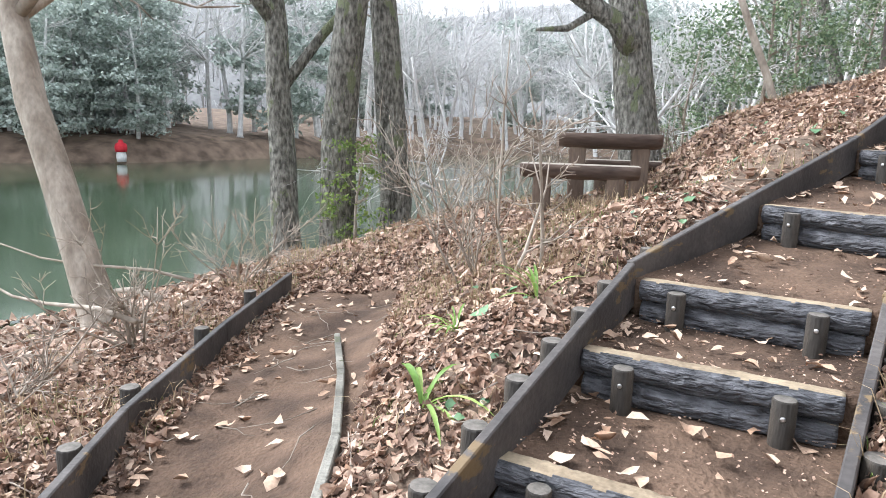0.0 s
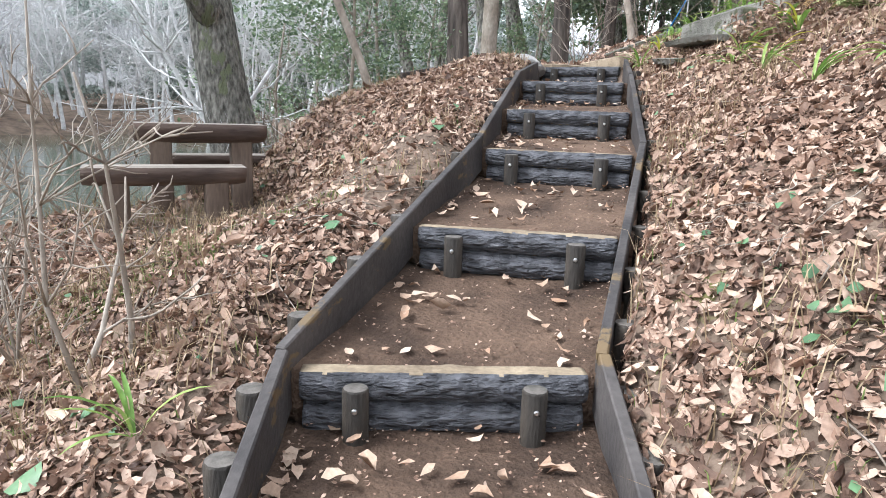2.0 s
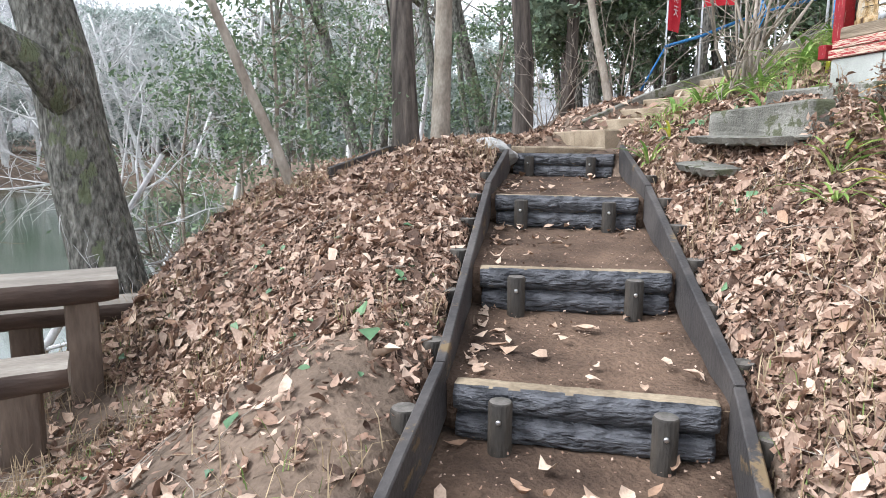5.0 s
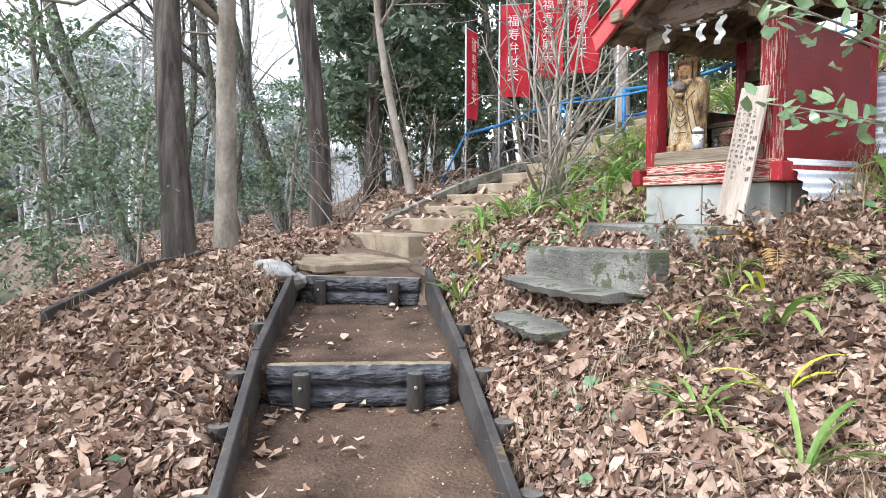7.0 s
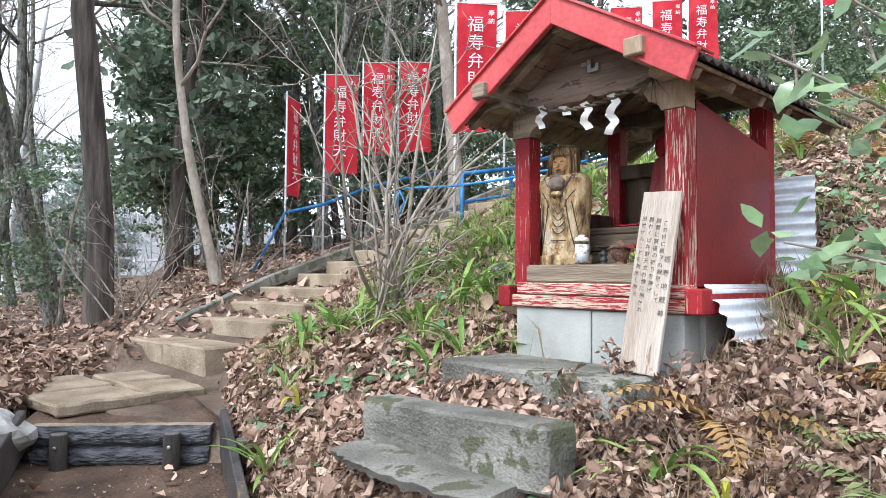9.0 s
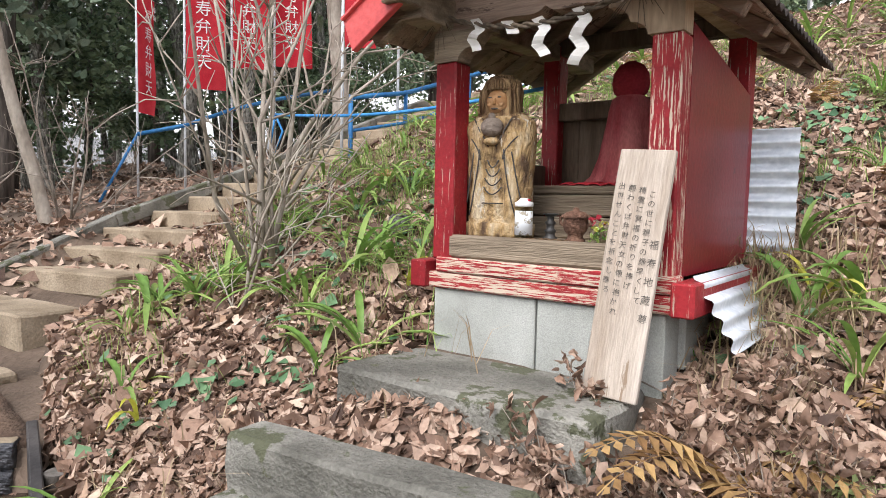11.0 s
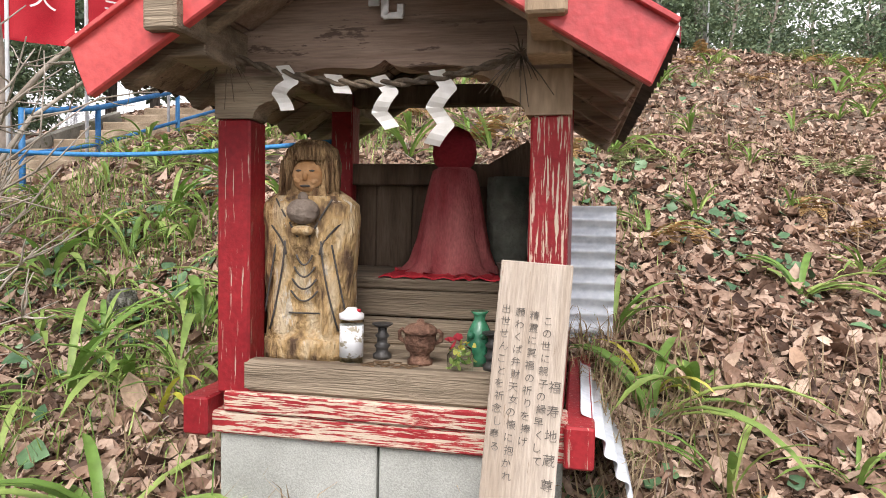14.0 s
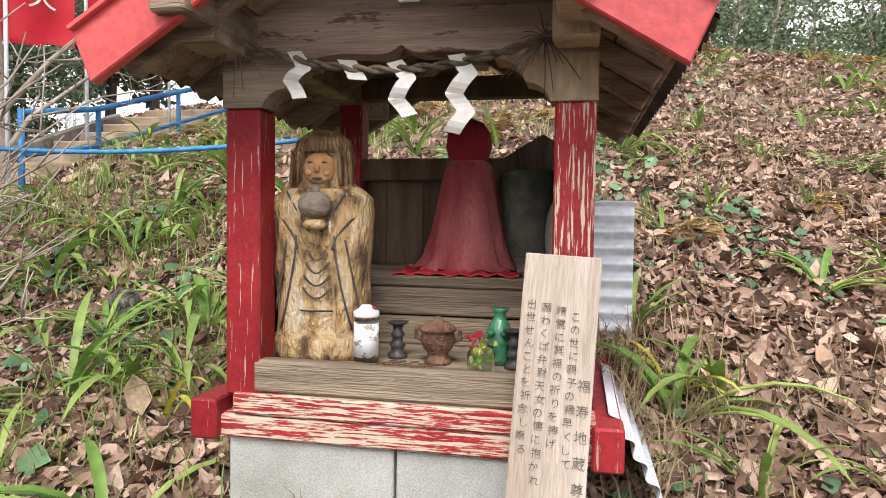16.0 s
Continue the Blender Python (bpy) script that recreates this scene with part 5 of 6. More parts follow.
def bare_tree(name, at, height, radius, seed, material, lean=(0, 0), split=3, label="tall bare winter tree with grey bark", up=0.1, flare=1.5, twig=TWIG, spread=0.75, thin=0.5):
    rng = np.random.default_rng(seed)
    t = thing(name, pose(at[0], at[1], (ground_z(*at[:2]) if len(at) == 2 else at[2]) - 0.15), label, "tree", "bare trees")
    out = []
    grow(rng, out, Vector((0, 0, 0)), Vector((lean[0], lean[1], 1)).normalized(), height, radius, 0, split, 0.14, up, thin, spread)
    trunk = [(list(p), d) for p, d in out if d <= 1]
    p0 = trunk[0][0]
    p0[0] = (p0[0][0], p0[0][1] * flare)
    p0.insert(1, (p0[0][0].lerp(p0[1][0], 0.12), radius * 1.12))
    me = tubes([p for p, d in trunk], 12)
    part("trunk", me, material, t)
    tagged(part("branchwork", tubes([p for p, d in out if d >= 2], 4), twig, t), kind="stuff")
    return t


def evergreen(name, at, height, radius, crown, seed, leaf, count, size, material, group, label, base=0.25, cone=0.0):
    """Trunk, limbs and a loose crown of leaf clumps."""
    rng = np.random.default_rng(seed)
    t = thing(name, pose(at[0], at[1], (ground_z(*at[:2]) if len(at) == 2 else at[2]) - 0.1), label, "tree", group)
    out = []
    grow(rng, out, Vector((0, 0, 0)), Vector((rng.normal() * 0.05, rng.normal() * 0.05, 1)).normalized(), height * 0.92, radius, 0, 2, 0.12, 0.03, 0.32, 0.9)
    part("trunk", tubes([p for p, d in out], 6), material, t)
    clumps = 46
    P, S = [], []
    for c in range(clumps):
        f = rng.uniform(base, 1.0)
        wide = crown * ((1.05 - f) * cone + (1 - cone) * math.sqrt(max(0.05, 1 - ((f - 0.55) / 0.55) ** 2)))
        a = rng.uniform(0, 2 * math.pi)
        rr = wide * math.sqrt(rng.uniform(0.08, 1.0))
        c0 = np.array([rr * math.cos(a), rr * math.sin(a), f * height])
        n = count // clumps
        q = rng.normal(size=(n, 3)) * np.array([0.17, 0.17, 0.07]) * crown * rng.uniform(0.6, 1.3) + c0
        P.append(q)
    P = np.concatenate(P)
    N = rng.normal(size=P.shape) * 0.7 + np.array([0, 0, 0.8])
    tagged(part("crown", leaf_mesh(P, N, rng.uniform(0.6, 1.3, len(P)) * size, rng, 0.45), leaf, t), kind="stuff")
    return t


# the large trees that stand close to the walk
big = bare_tree("tree", (2.4, 9.95), 9.0, 0.35, 11, BARK, (-0.14, 0.05), label="large rough-barked tree leaning over the bench terrace")
part("limb", tubes([[((-0.35, 0.1, 2.55), 0.19), ((-0.62, 0.05, 2.95), 0.16), ((-1.15, -0.1, 3.25), 0.13), ((-1.9, -0.2, 3.7), 0.1), ((-2.8, -0.1, 4.5), 0.06)], [((-0.9, 0, 3.1), 0.06), ((-1.35, -0.3, 2.8), 0.05), ((-1.8, -0.5, 2.75), 0.025)]], 10), BARK, big)
bare_tree("tree", (-3.1, 9.7), 9.0, 0.24, 12, BARK, (-0.10, 0.02), label="mossy grey trunk on the pond bank")
bare_tree("tree", (-2.35, 9.9), 10.0, 0.3, 13, BARK, (-0.06, -0.02), label="ivy-hung mossy trunk on the pond bank")
bare_tree("tree", (-1.55, 10.2), 10.0, 0.27, 14, BARK, (0.03, 0.0), label="upright mossy grey trunk on the pond bank")
bare_tree("tree", (-3.5, 5.45), 7.0, 0.17, 15, PALEBARK, (-0.24, 0.1), label="leaning pale trunk at the water's edge")
bare_tree("tree", (6.75, 11.9), 12.0, 0.2, 16, DARKBARK, (0.0, 0.0), 2, label="straight dark trunk beside the side path")
bare_tree("tree", (8.2, 13.2), 11.0, 0.18, 17, PALEBARK, (0.02, 0.05), label="pale smooth-barked tree in the wood")
bare_tree("tree", (9.4, 12.3), 13.0, 0.18, 18, DARKBARK, (0.0, 0.02), 2, label="tall straight conifer trunk in the wood")
bare_tree("tree", (9.6, 10.4), 6.0, 0.065, 19, PALEBARK, (-0.12, 0.1), label="slender pale sapling beside the steps")
bare_tree("tree", (11.2, 15.6), 10.0, 0.17, 20, BARK, (-0.35, -0.1), label="leaning grey trunk in the wood")
bare_tree("tree", (7.9, 15.5), 9.0, 0.15, 21, BARK, (-0.3, 0.1), label="leaning grey trunk in the wood")
bare_tree("tree", (4.05, 9.6), 5.5, 0.055, 22, PALEBARK, (-0.3, 0.05), label="thin pale leaning sapling on the mound")
bare_tree("tree", (13.4, 8.9), 8.0, 0.13, 23, PALEBARK, (-0.05, 0.0), label="pale tree among the banners")
bare_tree("tree", (17.0, -2.5), 7.0, 0.14, 24, BARK, (0.12, 0.0), label="grey tree on the hill crest")


def shrub(at, stems, height, r, seed, material=TWIG, label="bare grey many-stemmed shrub", spread=0.35, fine=2):
    rng = np.random.default_rng(seed)
    t = thing("bare_shrub", pose(at[0], at[1], ground_z(*at) - 0.05), label, "shrub", "bare shrubs")
    for _ in range(stems):
        out = []
        d = Vector((rng.normal() * spread, rng.normal() * spread, 1)).normalized()
        grow(rng, out, Vector((rng.normal() * 0.06, rng.normal() * 0.06, 0)), d, height * rng.uniform(0.6, 1.1), r * rng.uniform(0.6, 1.2), 1, fine + 1, 0.14, 0.05, 0.5, 0.7)
        part("stem", tubes([p for p, dd in out], 5), material, t)
    return t


shrub((7.9, 7.05), 6, 2.7, 0.021, 31, PALEBARK, "tall pale many-stemmed bare shrub beside the steps", 0.15)
shrub((8.7, 7.5), 4, 2.9, 0.028, 32, PALEBARK, "tall pale many-stemmed bare shrub beside the steps", 0.2)
shrub((7.15, 6.75), 2, 1.3, 0.014, 33, PALEBARK, "thin bare sapling on the leafy bank", 0.3)
shrub((0.35, 4.0), 3, 1.6, 0.014, 34, PALEBARK, "thin bare shrub on the leafy bank", 0.3)
shrub((0.05, 4.7), 5, 1.5, 0.009, 35, PALEBARK, "twiggy bare shrub on the leafy bank", 0.5)
shrub((-0.2, 5.8), 4, 1.8, 0.010, 36, PALEBARK, "twiggy bare shrub on the leafy bank", 0.5)
shrub((-2.4, 4.2), 9, 1.1, 0.011, 37, PALEBARK, "twiggy bare shrub at the water's edge", 0.7)
shrub((-2.7, 3.2), 5, 0.9, 0.010, 38, TWIG, "twiggy bare shrub at the water's edge", 0.8)
shrub((-2.6, 6.6), 10, 1.2, 0.010, 39, PALEBARK, "twiggy bare shrub at the water's edge", 0.7)
shrub((-0.6, 8.2), 5, 1.7, 0.012, 44, PALEBARK, "pale bare shrub behind the bank", 0.6)
shrub((0.4, 8.9), 6, 1.6, 0.012, 40, TWIG, "bare shrub behind the bench terrace", 0.6)
shrub((3.2, 10.9), 6, 1.8, 0.014, 41, TWIG, "bare shrub beyond the mound", 0.6)
shrub((10.3, 10.9), 5, 2.4, 0.016, 42, TWIG, "bare shrub at the foot of the wood", 0.4)
shrub((9.0, 11.3), 5, 2.0, 0.014, 43, TWIG, "bare shrub at the foot of the wood", 0.5)
for k, (x, y, s) in enumerate([(4.6, 11.9, 1.0), (5.6, 12.9, 1.1), (3.6, 12.6, 1.2), (7.3, 14.3, 1.0), (5.0, 14.8, 1.3), (9.9, 13.8, 0.9)]):
    evergreen("evergreen_shrub", (x, y), 3.2 * s, 0.035, 1.15 * s, 50 + k, GREEN, 2600, 0.085, TWIG, "evergreen shrubs", "loose green broadleaf evergreen shrub", 0.2)
evergreen("evergreen_shrub", (-1.95, 9.3), 1.7, 0.03, 0.5, 60, YGREEN, 1100, 0.07, TWIG, "evergreen shrubs", "yellow-green leafy creeper round the bank trunks", 0.1)
evergreen("evergreen_shrub", (16.3, -1.0), 2.6, 0.04, 1.2, 61, GREEN, 2600, 0.08, TWIG, "evergreen shrubs", "dark leafy evergreen shrub on the hill crest", 0.1)
evergreen("evergreen_shrub", (16.8, -3.6), 3.2, 0.04, 1.5, 62, GREEN, 2600, 0.08, TWIG, "evergreen shrubs", "dark leafy evergreen shrub on the hill crest", 0.1)

for k, (x, y, s) in enumerate([(15.3, 2.6, 0.7), (15.8, -2.2, 0.8), (15.4, -4.6, 0.9), (16.4, 1.6, 0.8), (17.4, 3.6, 1.0), (16.0, -6.4, 1.0), (14.6, -4.2, 0.6), (15.2, -5.6, 0.8), (13.8, -6.2, 0.8), (16.8, -7.6, 1.1), (15.0, -8.2, 1.0), (17.2, -5.2, 1.2)]):
    evergreen("evergreen_shrub", (x, y), 2.2 * s, 0.04, 1.3 * s, 63 + k, GREEN, 2000, 0.09, TWIG, "evergreen shrubs", "dark leafy evergreen shrub on the hill crest", 0.05)
# the wood round about: a few trees built once and set many times
kinds = {
    "cedar": [evergreen("evergreen_tree", (14.5 + 2 * k, 16.5 + 2 * k), 13, 0.2, 2.1, 70 + k, CEDAR, 5200, 0.3, DARKBARK, "conifers of the wood", "tall dark evergreen conifer in the wood", 0.18, 0.55) for k in range(2)],
    "broad": [evergreen("evergreen_tree", (16.5 + 2.5 * k, 18.0 - 3 * k), 7.5, 0.13, 2.3, 75 + k, GREEN, 5200, 0.2, BARK, "evergreens of the wood", "dense dark broadleaf evergreen in the wood", 0.08) for k in range(2)],
    "mist": [evergreen("evergreen_tree", (-22.0 - 4 * k, 36.0 + 2 * k), 9, 0.16, 3.0, 80 + k, FARGREEN, 5200, 0.34, FARBARK, "evergreens across the pond", "evergreen across the pond, haze painted into its pale green", 0.05) for k in range(2)],
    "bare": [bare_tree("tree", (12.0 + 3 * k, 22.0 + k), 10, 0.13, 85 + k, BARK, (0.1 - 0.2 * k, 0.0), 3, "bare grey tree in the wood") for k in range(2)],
    "hazed_bare": [bare_tree("tree", (6.0 - 12 * k, 70.0 - 8 * k), 10, 0.15, 90 + k, FARBARK, (0.1, 0.1), 3, "pale bare tree across the pond, haze painted into its grey", 0.02, twig=FARBARK, spread=0.95, thin=0.62) for k in range(3)],
}


def scatter(kind, count, area, seed, smin=0.8, smax=1.25, gap=1.2, wedge=0):
    rng = np.random.default_rng(seed)
    n = 0
    while n < count:
        x, y = rng.uniform(area[0], area[2]), rng.uniform(area[1], area[3])
        if pond_distance(np.array([x]), np.array([y]))[0] > -gap:
            continue
        if wedge and (y - 4.5 - 1.3 * (x - 3.4) + (3.5 if wedge < 0 else 0)) * wedge < 0:
            continue
        s = rng.uniform(smin, smax)
        ob = kinds[kind][int(rng.integers(len(kinds[kind])))]
        c = copy_thing(ob, pose(x, y, ground_z(x, y) - 0.1, 0, 0, rng.uniform(0, 360)))
        c.scale = (s, s, s)
        n += 1


scatter("cedar", 5, (15, 14, 32, 34), 1, wedge=-1)
scatter("broad", 4, (13, 12.5, 32, 30), 2, 0.5, 0.9, wedge=-1)
scatter("bare", 22, (10, 12.5, 28, 30), 3, wedge=-1)
scatter("bare", 14, (5.5, 17, 22, 44), 15, wedge=1)
scatter("hazed_bare", 16, (6, 18, 26, 60), 16, 0.7, 1.2, wedge=1)
scatter("cedar", 4, (19, 8, 34, 18), 4)
scatter("broad", 4, (18, 9, 30, 18), 5)
scatter("broad", 14, (18.5, -16, 34, 7), 6)
scatter("cedar", 6, (21, -14, 34, 6), 7)
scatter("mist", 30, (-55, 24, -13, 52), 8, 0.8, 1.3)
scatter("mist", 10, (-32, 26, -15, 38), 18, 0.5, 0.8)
scatter("hazed_bare", 22, (-34, 28, -8, 60), 9)
scatter("hazed_bare", 60, (-14, 48, 22, 74), 10, 0.8, 1.4, 0.3)
scatter("hazed_bare", 16, (-12, 50, 14, 63), 19, 0.5, 0.8, 0.2)
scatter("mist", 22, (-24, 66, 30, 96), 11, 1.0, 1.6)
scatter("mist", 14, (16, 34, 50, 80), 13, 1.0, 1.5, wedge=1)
for k, (x, y, s) in enumerate([(3.0, 14.2, 0.5), (4.4, 17.0, 0.6), (-0.6, 11.3, 0.4), (6.0, 20.0, 0.7), (0.9, 10.9, 0.42)]):
    c = copy_thing(kinds["hazed_bare"][k % 3], pose(x, y, ground_z(x, y) - 0.1, -14, 8 - 16 * (k % 2), 70 * k))
    c.scale = (s, s, s)



def far_hill():
    """The wooded hill beyond the pond and its winter twigs, coloured grey for haze."""
    rng = np.random.default_rng(64)
    bm = bmesh.new()
    n, k = 120, 10
    rows = []
    trees = []
    for i in range(n + 1):
        az = radians(12 + 148 * i / n)
        crest = 16 + 12 * max(0.0, min(1.0, (az - 1.2) / 0.25)) + 2.5 * math.sin(az * 7) + 1.5 * math.sin(az * 17 + 1)
        rows.append([bm.verts.new(((92 + 4.5 * j) * math.cos(az), 4 + (92 + 4.5 * j) * math.sin(az), -1.5 + crest * math.sin(j / k * math.pi / 2) + noise.noise(Vector((i * 0.4, j * 0.7, 0))))) for j in range(k + 1)])
    for a, b in zip(rows, rows[1:]):
        for p, q, u, v in zip(a, b, b[1:], a[1:]):
            bm.faces.new((p, q, u, v)).smooth = True
    pick = rng.integers(0, n, 2600), rng.uniform(0, k, 2600)
    for i, j in zip(*pick):
        a = rows[i][int(j)].co + Vector((rng.normal() * 1.2, rng.normal() * 1.2, -0.3))
        h = rng.uniform(3.5, 7)
        trees.append([(a, 0.1), (a + Vector((rng.normal() * 0.5, 0, h)), 0.03)])
        for _ in range(7):
            c = a + Vector((0, 0, h * rng.uniform(0.3, 0.95)))
            trees.append([(c, 0.05), (c + Vector((rng.normal() * 1.3, rng.normal() * 1.3, rng.uniform(0.4, 2.0))), 0.015)])
    single("backdrop", bm, FARHILL, I4, "wooded hill beyond the pond, haze painted into its grey", "hill", kind="structure")
    single("far_wood", tubes(trees, 3), FARTWIG, I4, "bare winter wood covering the far hill, paled for haze", "trees", kind="stuff")


far_hill()

# ---- camellia reaching over the bank ----
cam_rng = np.random.default_rng(77)
cm = thing("camellia_shrub", pose(5.6, 3.3, ground_z(5.6, 3.3) - 0.05), "glossy green-leaved camellia reaching over the bank", "shrub")
stems, LP = [], []
base = cm.matrix_basis.translation
for tip in [(4.77, 4.44, 3.61), (4.83, 4.3, 3.72), (4.78, 4.16, 3.52), (4.88, 4.2, 3.66), (4.7, 4.2, 3.6), (4.84, 4.1, 3.74), (4.92, 4.36, 3.55), (4.97, 4.41, 3.26), (4.94, 4.26, 3.22), (5.1, 4.3, 3.24)]:
    tip = Vector(tip) - base
    pp = []
    for k in range(13):
        f = k / 12
        p = Vector((tip.x * f, tip.y * f, tip.z * f ** 0.7 + 0.1 * math.sin(math.pi * f)))
        pp.append((p, 0.011 * (1 - 0.75 * f)))
        if f > 0.8:
            for _ in range(5):
                LP.append(p + Vector(cam_rng.normal(size=3)) * 0.04)
    stems.append(pp)
part("stemwork", tubes(stems, 6), TWIG, cm)
part("leaves", leaf_mesh([tuple(p) for p in LP], cam_rng.normal(size=(len(LP), 3)) * 0.6 + np.array([-0.5, 0.1, 0.8]), cam_rng.uniform(0.06, 0.09, len(LP)), cam_rng, 0.5, 0.2), CAMELLIA, cm)

# ---- strap-leaved plants, stump and roots ----
rs = np.random.default_rng(5)
STRAPS = [blades(rs, 10, 0.44, 0.032, 0.03, 0.9), blades(rs, 8, 0.37, 0.027, 0.03, 0.7), blades(rs, 13, 0.3, 0.018, 0.04, 0.9)]
for me in STRAPS:
    me.materials.append(STRAP)
GOLD = blades(rs, 4, 0.34, 0.028, 0.03, 1.0)
GOLD.materials.append(YELLOWSTRAP)
spots = [(6.78, 4.22, 0, 1.35), (6.7, 5.9, 0, 1.2), (6.6, 6.05, 0, 1.0), (7.3, 5.98, 0, 1.1), (6.82, 4.02, 0, 1.1), (7.2, 4.15, 1, 0.9), (7.0, 6.3, 1, 0.9), (7.9, 5.9, 0, 1), (8.2, 5.5, 0, 1.1), (8.7, 6.0, 0, 1), (9.2, 6.2, 1, 1.2), (8.5, 5.0, 1, 1),
         (5.75, 4.75, 0, 0.9), (5.45, 4.45, 0, 1.0), (5.2, 4.75, 1, 0.9), (5.95, 6.6, 1, 0.9), (6.6, 7.0, 0, 0.8), (6.1, 6.9, 2, 0.9), (4.7, 4.2, 1, 0.9), (0.45, 3.3, 1, 0.8), (-0.1, 2.55, 0, 0.9), (0.0, 3.3, 2, 0.8), (4.9, 4.6, 2, 1.0)]
for _ in range(45):
    spots.append((rs.uniform(7.1, 11), rs.uniform(5.4, 7.6), int(rs.integers(3)), rs.uniform(0.8, 1.4)))
for _ in range(110):
    x, y = rs.uniform(7.2, 13), rs.uniform(-2.5, 7.3)
    spots.append((x, y, int(rs.integers(3)), rs.uniform(0.7, 1.3)))
for _ in range(16):
    spots.append((rs.uniform(4.2, 7), rs.uniform(1.8, 4.2), int(rs.integers(3)), rs.uniform(0.6, 1.0)))
for x, y, k, s in spots:
    o = single("strap_leaf_plant", STRAPS[k], STRAP, pose(x, y, ground_z(x, y) + 0.01, 0, 0, rs.uniform(0, 360)) , "arching green strap-leaved plant among fallen leaves", "plant", "strap-leaved plants")
    o.scale = (s, s, s)
for x, y in [(7.15, 5.85), (6.9, 4.15), (5.6, 4.55), (8.4, 5.6), (6.4, 6.75), (5.05, 4.35)]:
    single("yellow_strap_plant", GOLD, YELLOWSTRAP, pose(x, y, ground_z(x, y), 0, 0, rs.uniform(0, 360)), "yellowing strap-leaved plant among fallen leaves", "plant", "yellowing plants")


def fern_mesh(rng, fronds, length):
    """A crown of arching fronds, each with paired tapering leaflets."""
    vs, fs = [], []
    for _ in range(fronds):
        a, el = rng.uniform(0, 6.28), rng.uniform(0.5, 1.2)
        d, sd = Vector((math.cos(a), math.sin(a), 0)), Vector((-math.sin(a), math.cos(a), 0))
        l = length * rng.uniform(0.6, 1.1)
        p = Vector((0, 0, 0))
        n = 15
        for i in range(n):
            f = i / n
            ang = el - 1.5 * f
            st = d * math.cos(ang) + Vector((0, 0, math.sin(ang)))
            q = p + st * l / n
            b = len(vs)
            vs += [p - sd * 0.002, p + sd * 0.002, q + sd * 0.002, q - sd * 0.002]
            fs.append((b, b + 1, b + 2, b + 3))
            w = l * 0.3 * (1 - f) ** 0.7 * min(1, f * 5 + 0.1)
            for sg in (-1, 1):
                o = sd * sg
                b = len(vs)
                tipv = p + o * w + st * w * 0.35 + Vector((0, 0, -w * 0.25 * rng.uniform(0.2, 1.4)))
                vs += [p, p + o * w * 0.45 + st * l / n * 0.75, tipv, p + o * w * 0.5 - st * l / n * 0.1]
                fs.append((b, b + 1, b + 2, b + 3))
            p = q
    me = bpy.data.meshes.new("fern")
    me.from_pydata([tuple(v) for v in vs], [], fs)
    return me


def withered_plant(rng):
    """Thin dead stems hung with curled brown leaves."""
    stems, P = [], []
    for _ in range(7):
        a, tilt, h = rng.uniform(0, 6.28), rng.uniform(0.1, 0.6), rng.uniform(0.16, 0.34)
        d = Vector((math.cos(a) * tilt, math.sin(a) * tilt, 1)).normalized()
        pts = [(d * (h * f / 5) + Vector((0, 0, -0.05 * (f / 5) ** 2)), 0.003 * (1.2 - f / 6)) for f in range(6)]
        stems.append(pts)
        for p, _ in pts[1:]:
            for _ in range(4):
                P.append(p + Vector(rng.normal(size=3)) * 0.022)
    return tubes(stems, 4), curled_leaves([tuple(p) for p in P], rng.normal(size=(len(P), 3)), rng.uniform(0.03, 0.065, len(P)), rng, 0.4, 1.1)


WEEDS = [withered_plant(rs) for _ in range(3)]
spots = [(5.95, 5.05), (5.8, 4.95), (5.65, 4.85), (5.9, 4.8), (6.05, 4.75), (5.72, 4.65), (5.5, 4.95), (5.45, 4.7), (6.15, 4.55), (5.85, 4.5), (5.6, 4.45), (5.35, 4.5), (6.3, 4.45), (5.25, 4.8), (6.15, 4.95), (5.98, 4.35)]
for k, (x, y) in enumerate(spots):
    w = thing("withered_plant", pose(x, y, ground_z(x, y), 0, 0, 77 * k), "withered brown weed with curled dead leaves below the shrine", "weed", "withered weeds")
    part("stem", WEEDS[k % 3][0], TWIG, w)
    part("leaves", WEEDS[k % 3][1], LITTER, w)
FERNS = [fern_mesh(rs, 6, 0.42), fern_mesh(rs, 8, 0.36), fern_mesh(rs, 5, 0.5)]
for me, m in zip(FERNS, (FERNGREEN, DRYFERN, DRYFERN)):
    me.materials.append(m)
places = [(5.62, 4.12, 0), (5.75, 4.45, 1), (5.5, 4.75, 1), (6.0, 4.6, 2), (5.9, 4.25, 0), (6.3, 4.1, 1), (8.3, 4.1, 1), (8.6, 4.5, 2), (9.2, 3.6, 1), (8.9, 3.2, 0)]
for _ in range(55):
    places.append((rs.uniform(7.6, 14), rs.uniform(-3, 7), int(rs.integers(3))))
for x, y, k in places:
    o = single("fern", FERNS[k], DRYFERN, pose(x, y, ground_z(x, y) + 0.01, 0, 0, rs.uniform(0, 360)), "green arching fern among fallen leaves" if k == 0 else "withered orange-brown fern among fallen leaves", "fern", "ferns on the slope")
    z = rs.uniform(0.7, 1.15)
    o.scale = (z, z, z)
bm = lathe([(0.09, 0), (0.07, 0.05), (0.065, 0.12), (0.05, 0.15)], n=14)
for v in bm.verts:
    v.co += Vector((noise.noise(v.co * 22), noise.noise(v.co * 22 + Vector((5, 0, 0))), noise.noise(v.co * 30))) * 0.02
single("tree_stump", bm, BARK, pose(8.1, 6.2, ground_z(8.1, 6.2) - 0.02, 0, -20, 0), "small split brown tree stump in the leaves", "stump")

# ---- fallen leaves, twigs, ivy and dry grass ----


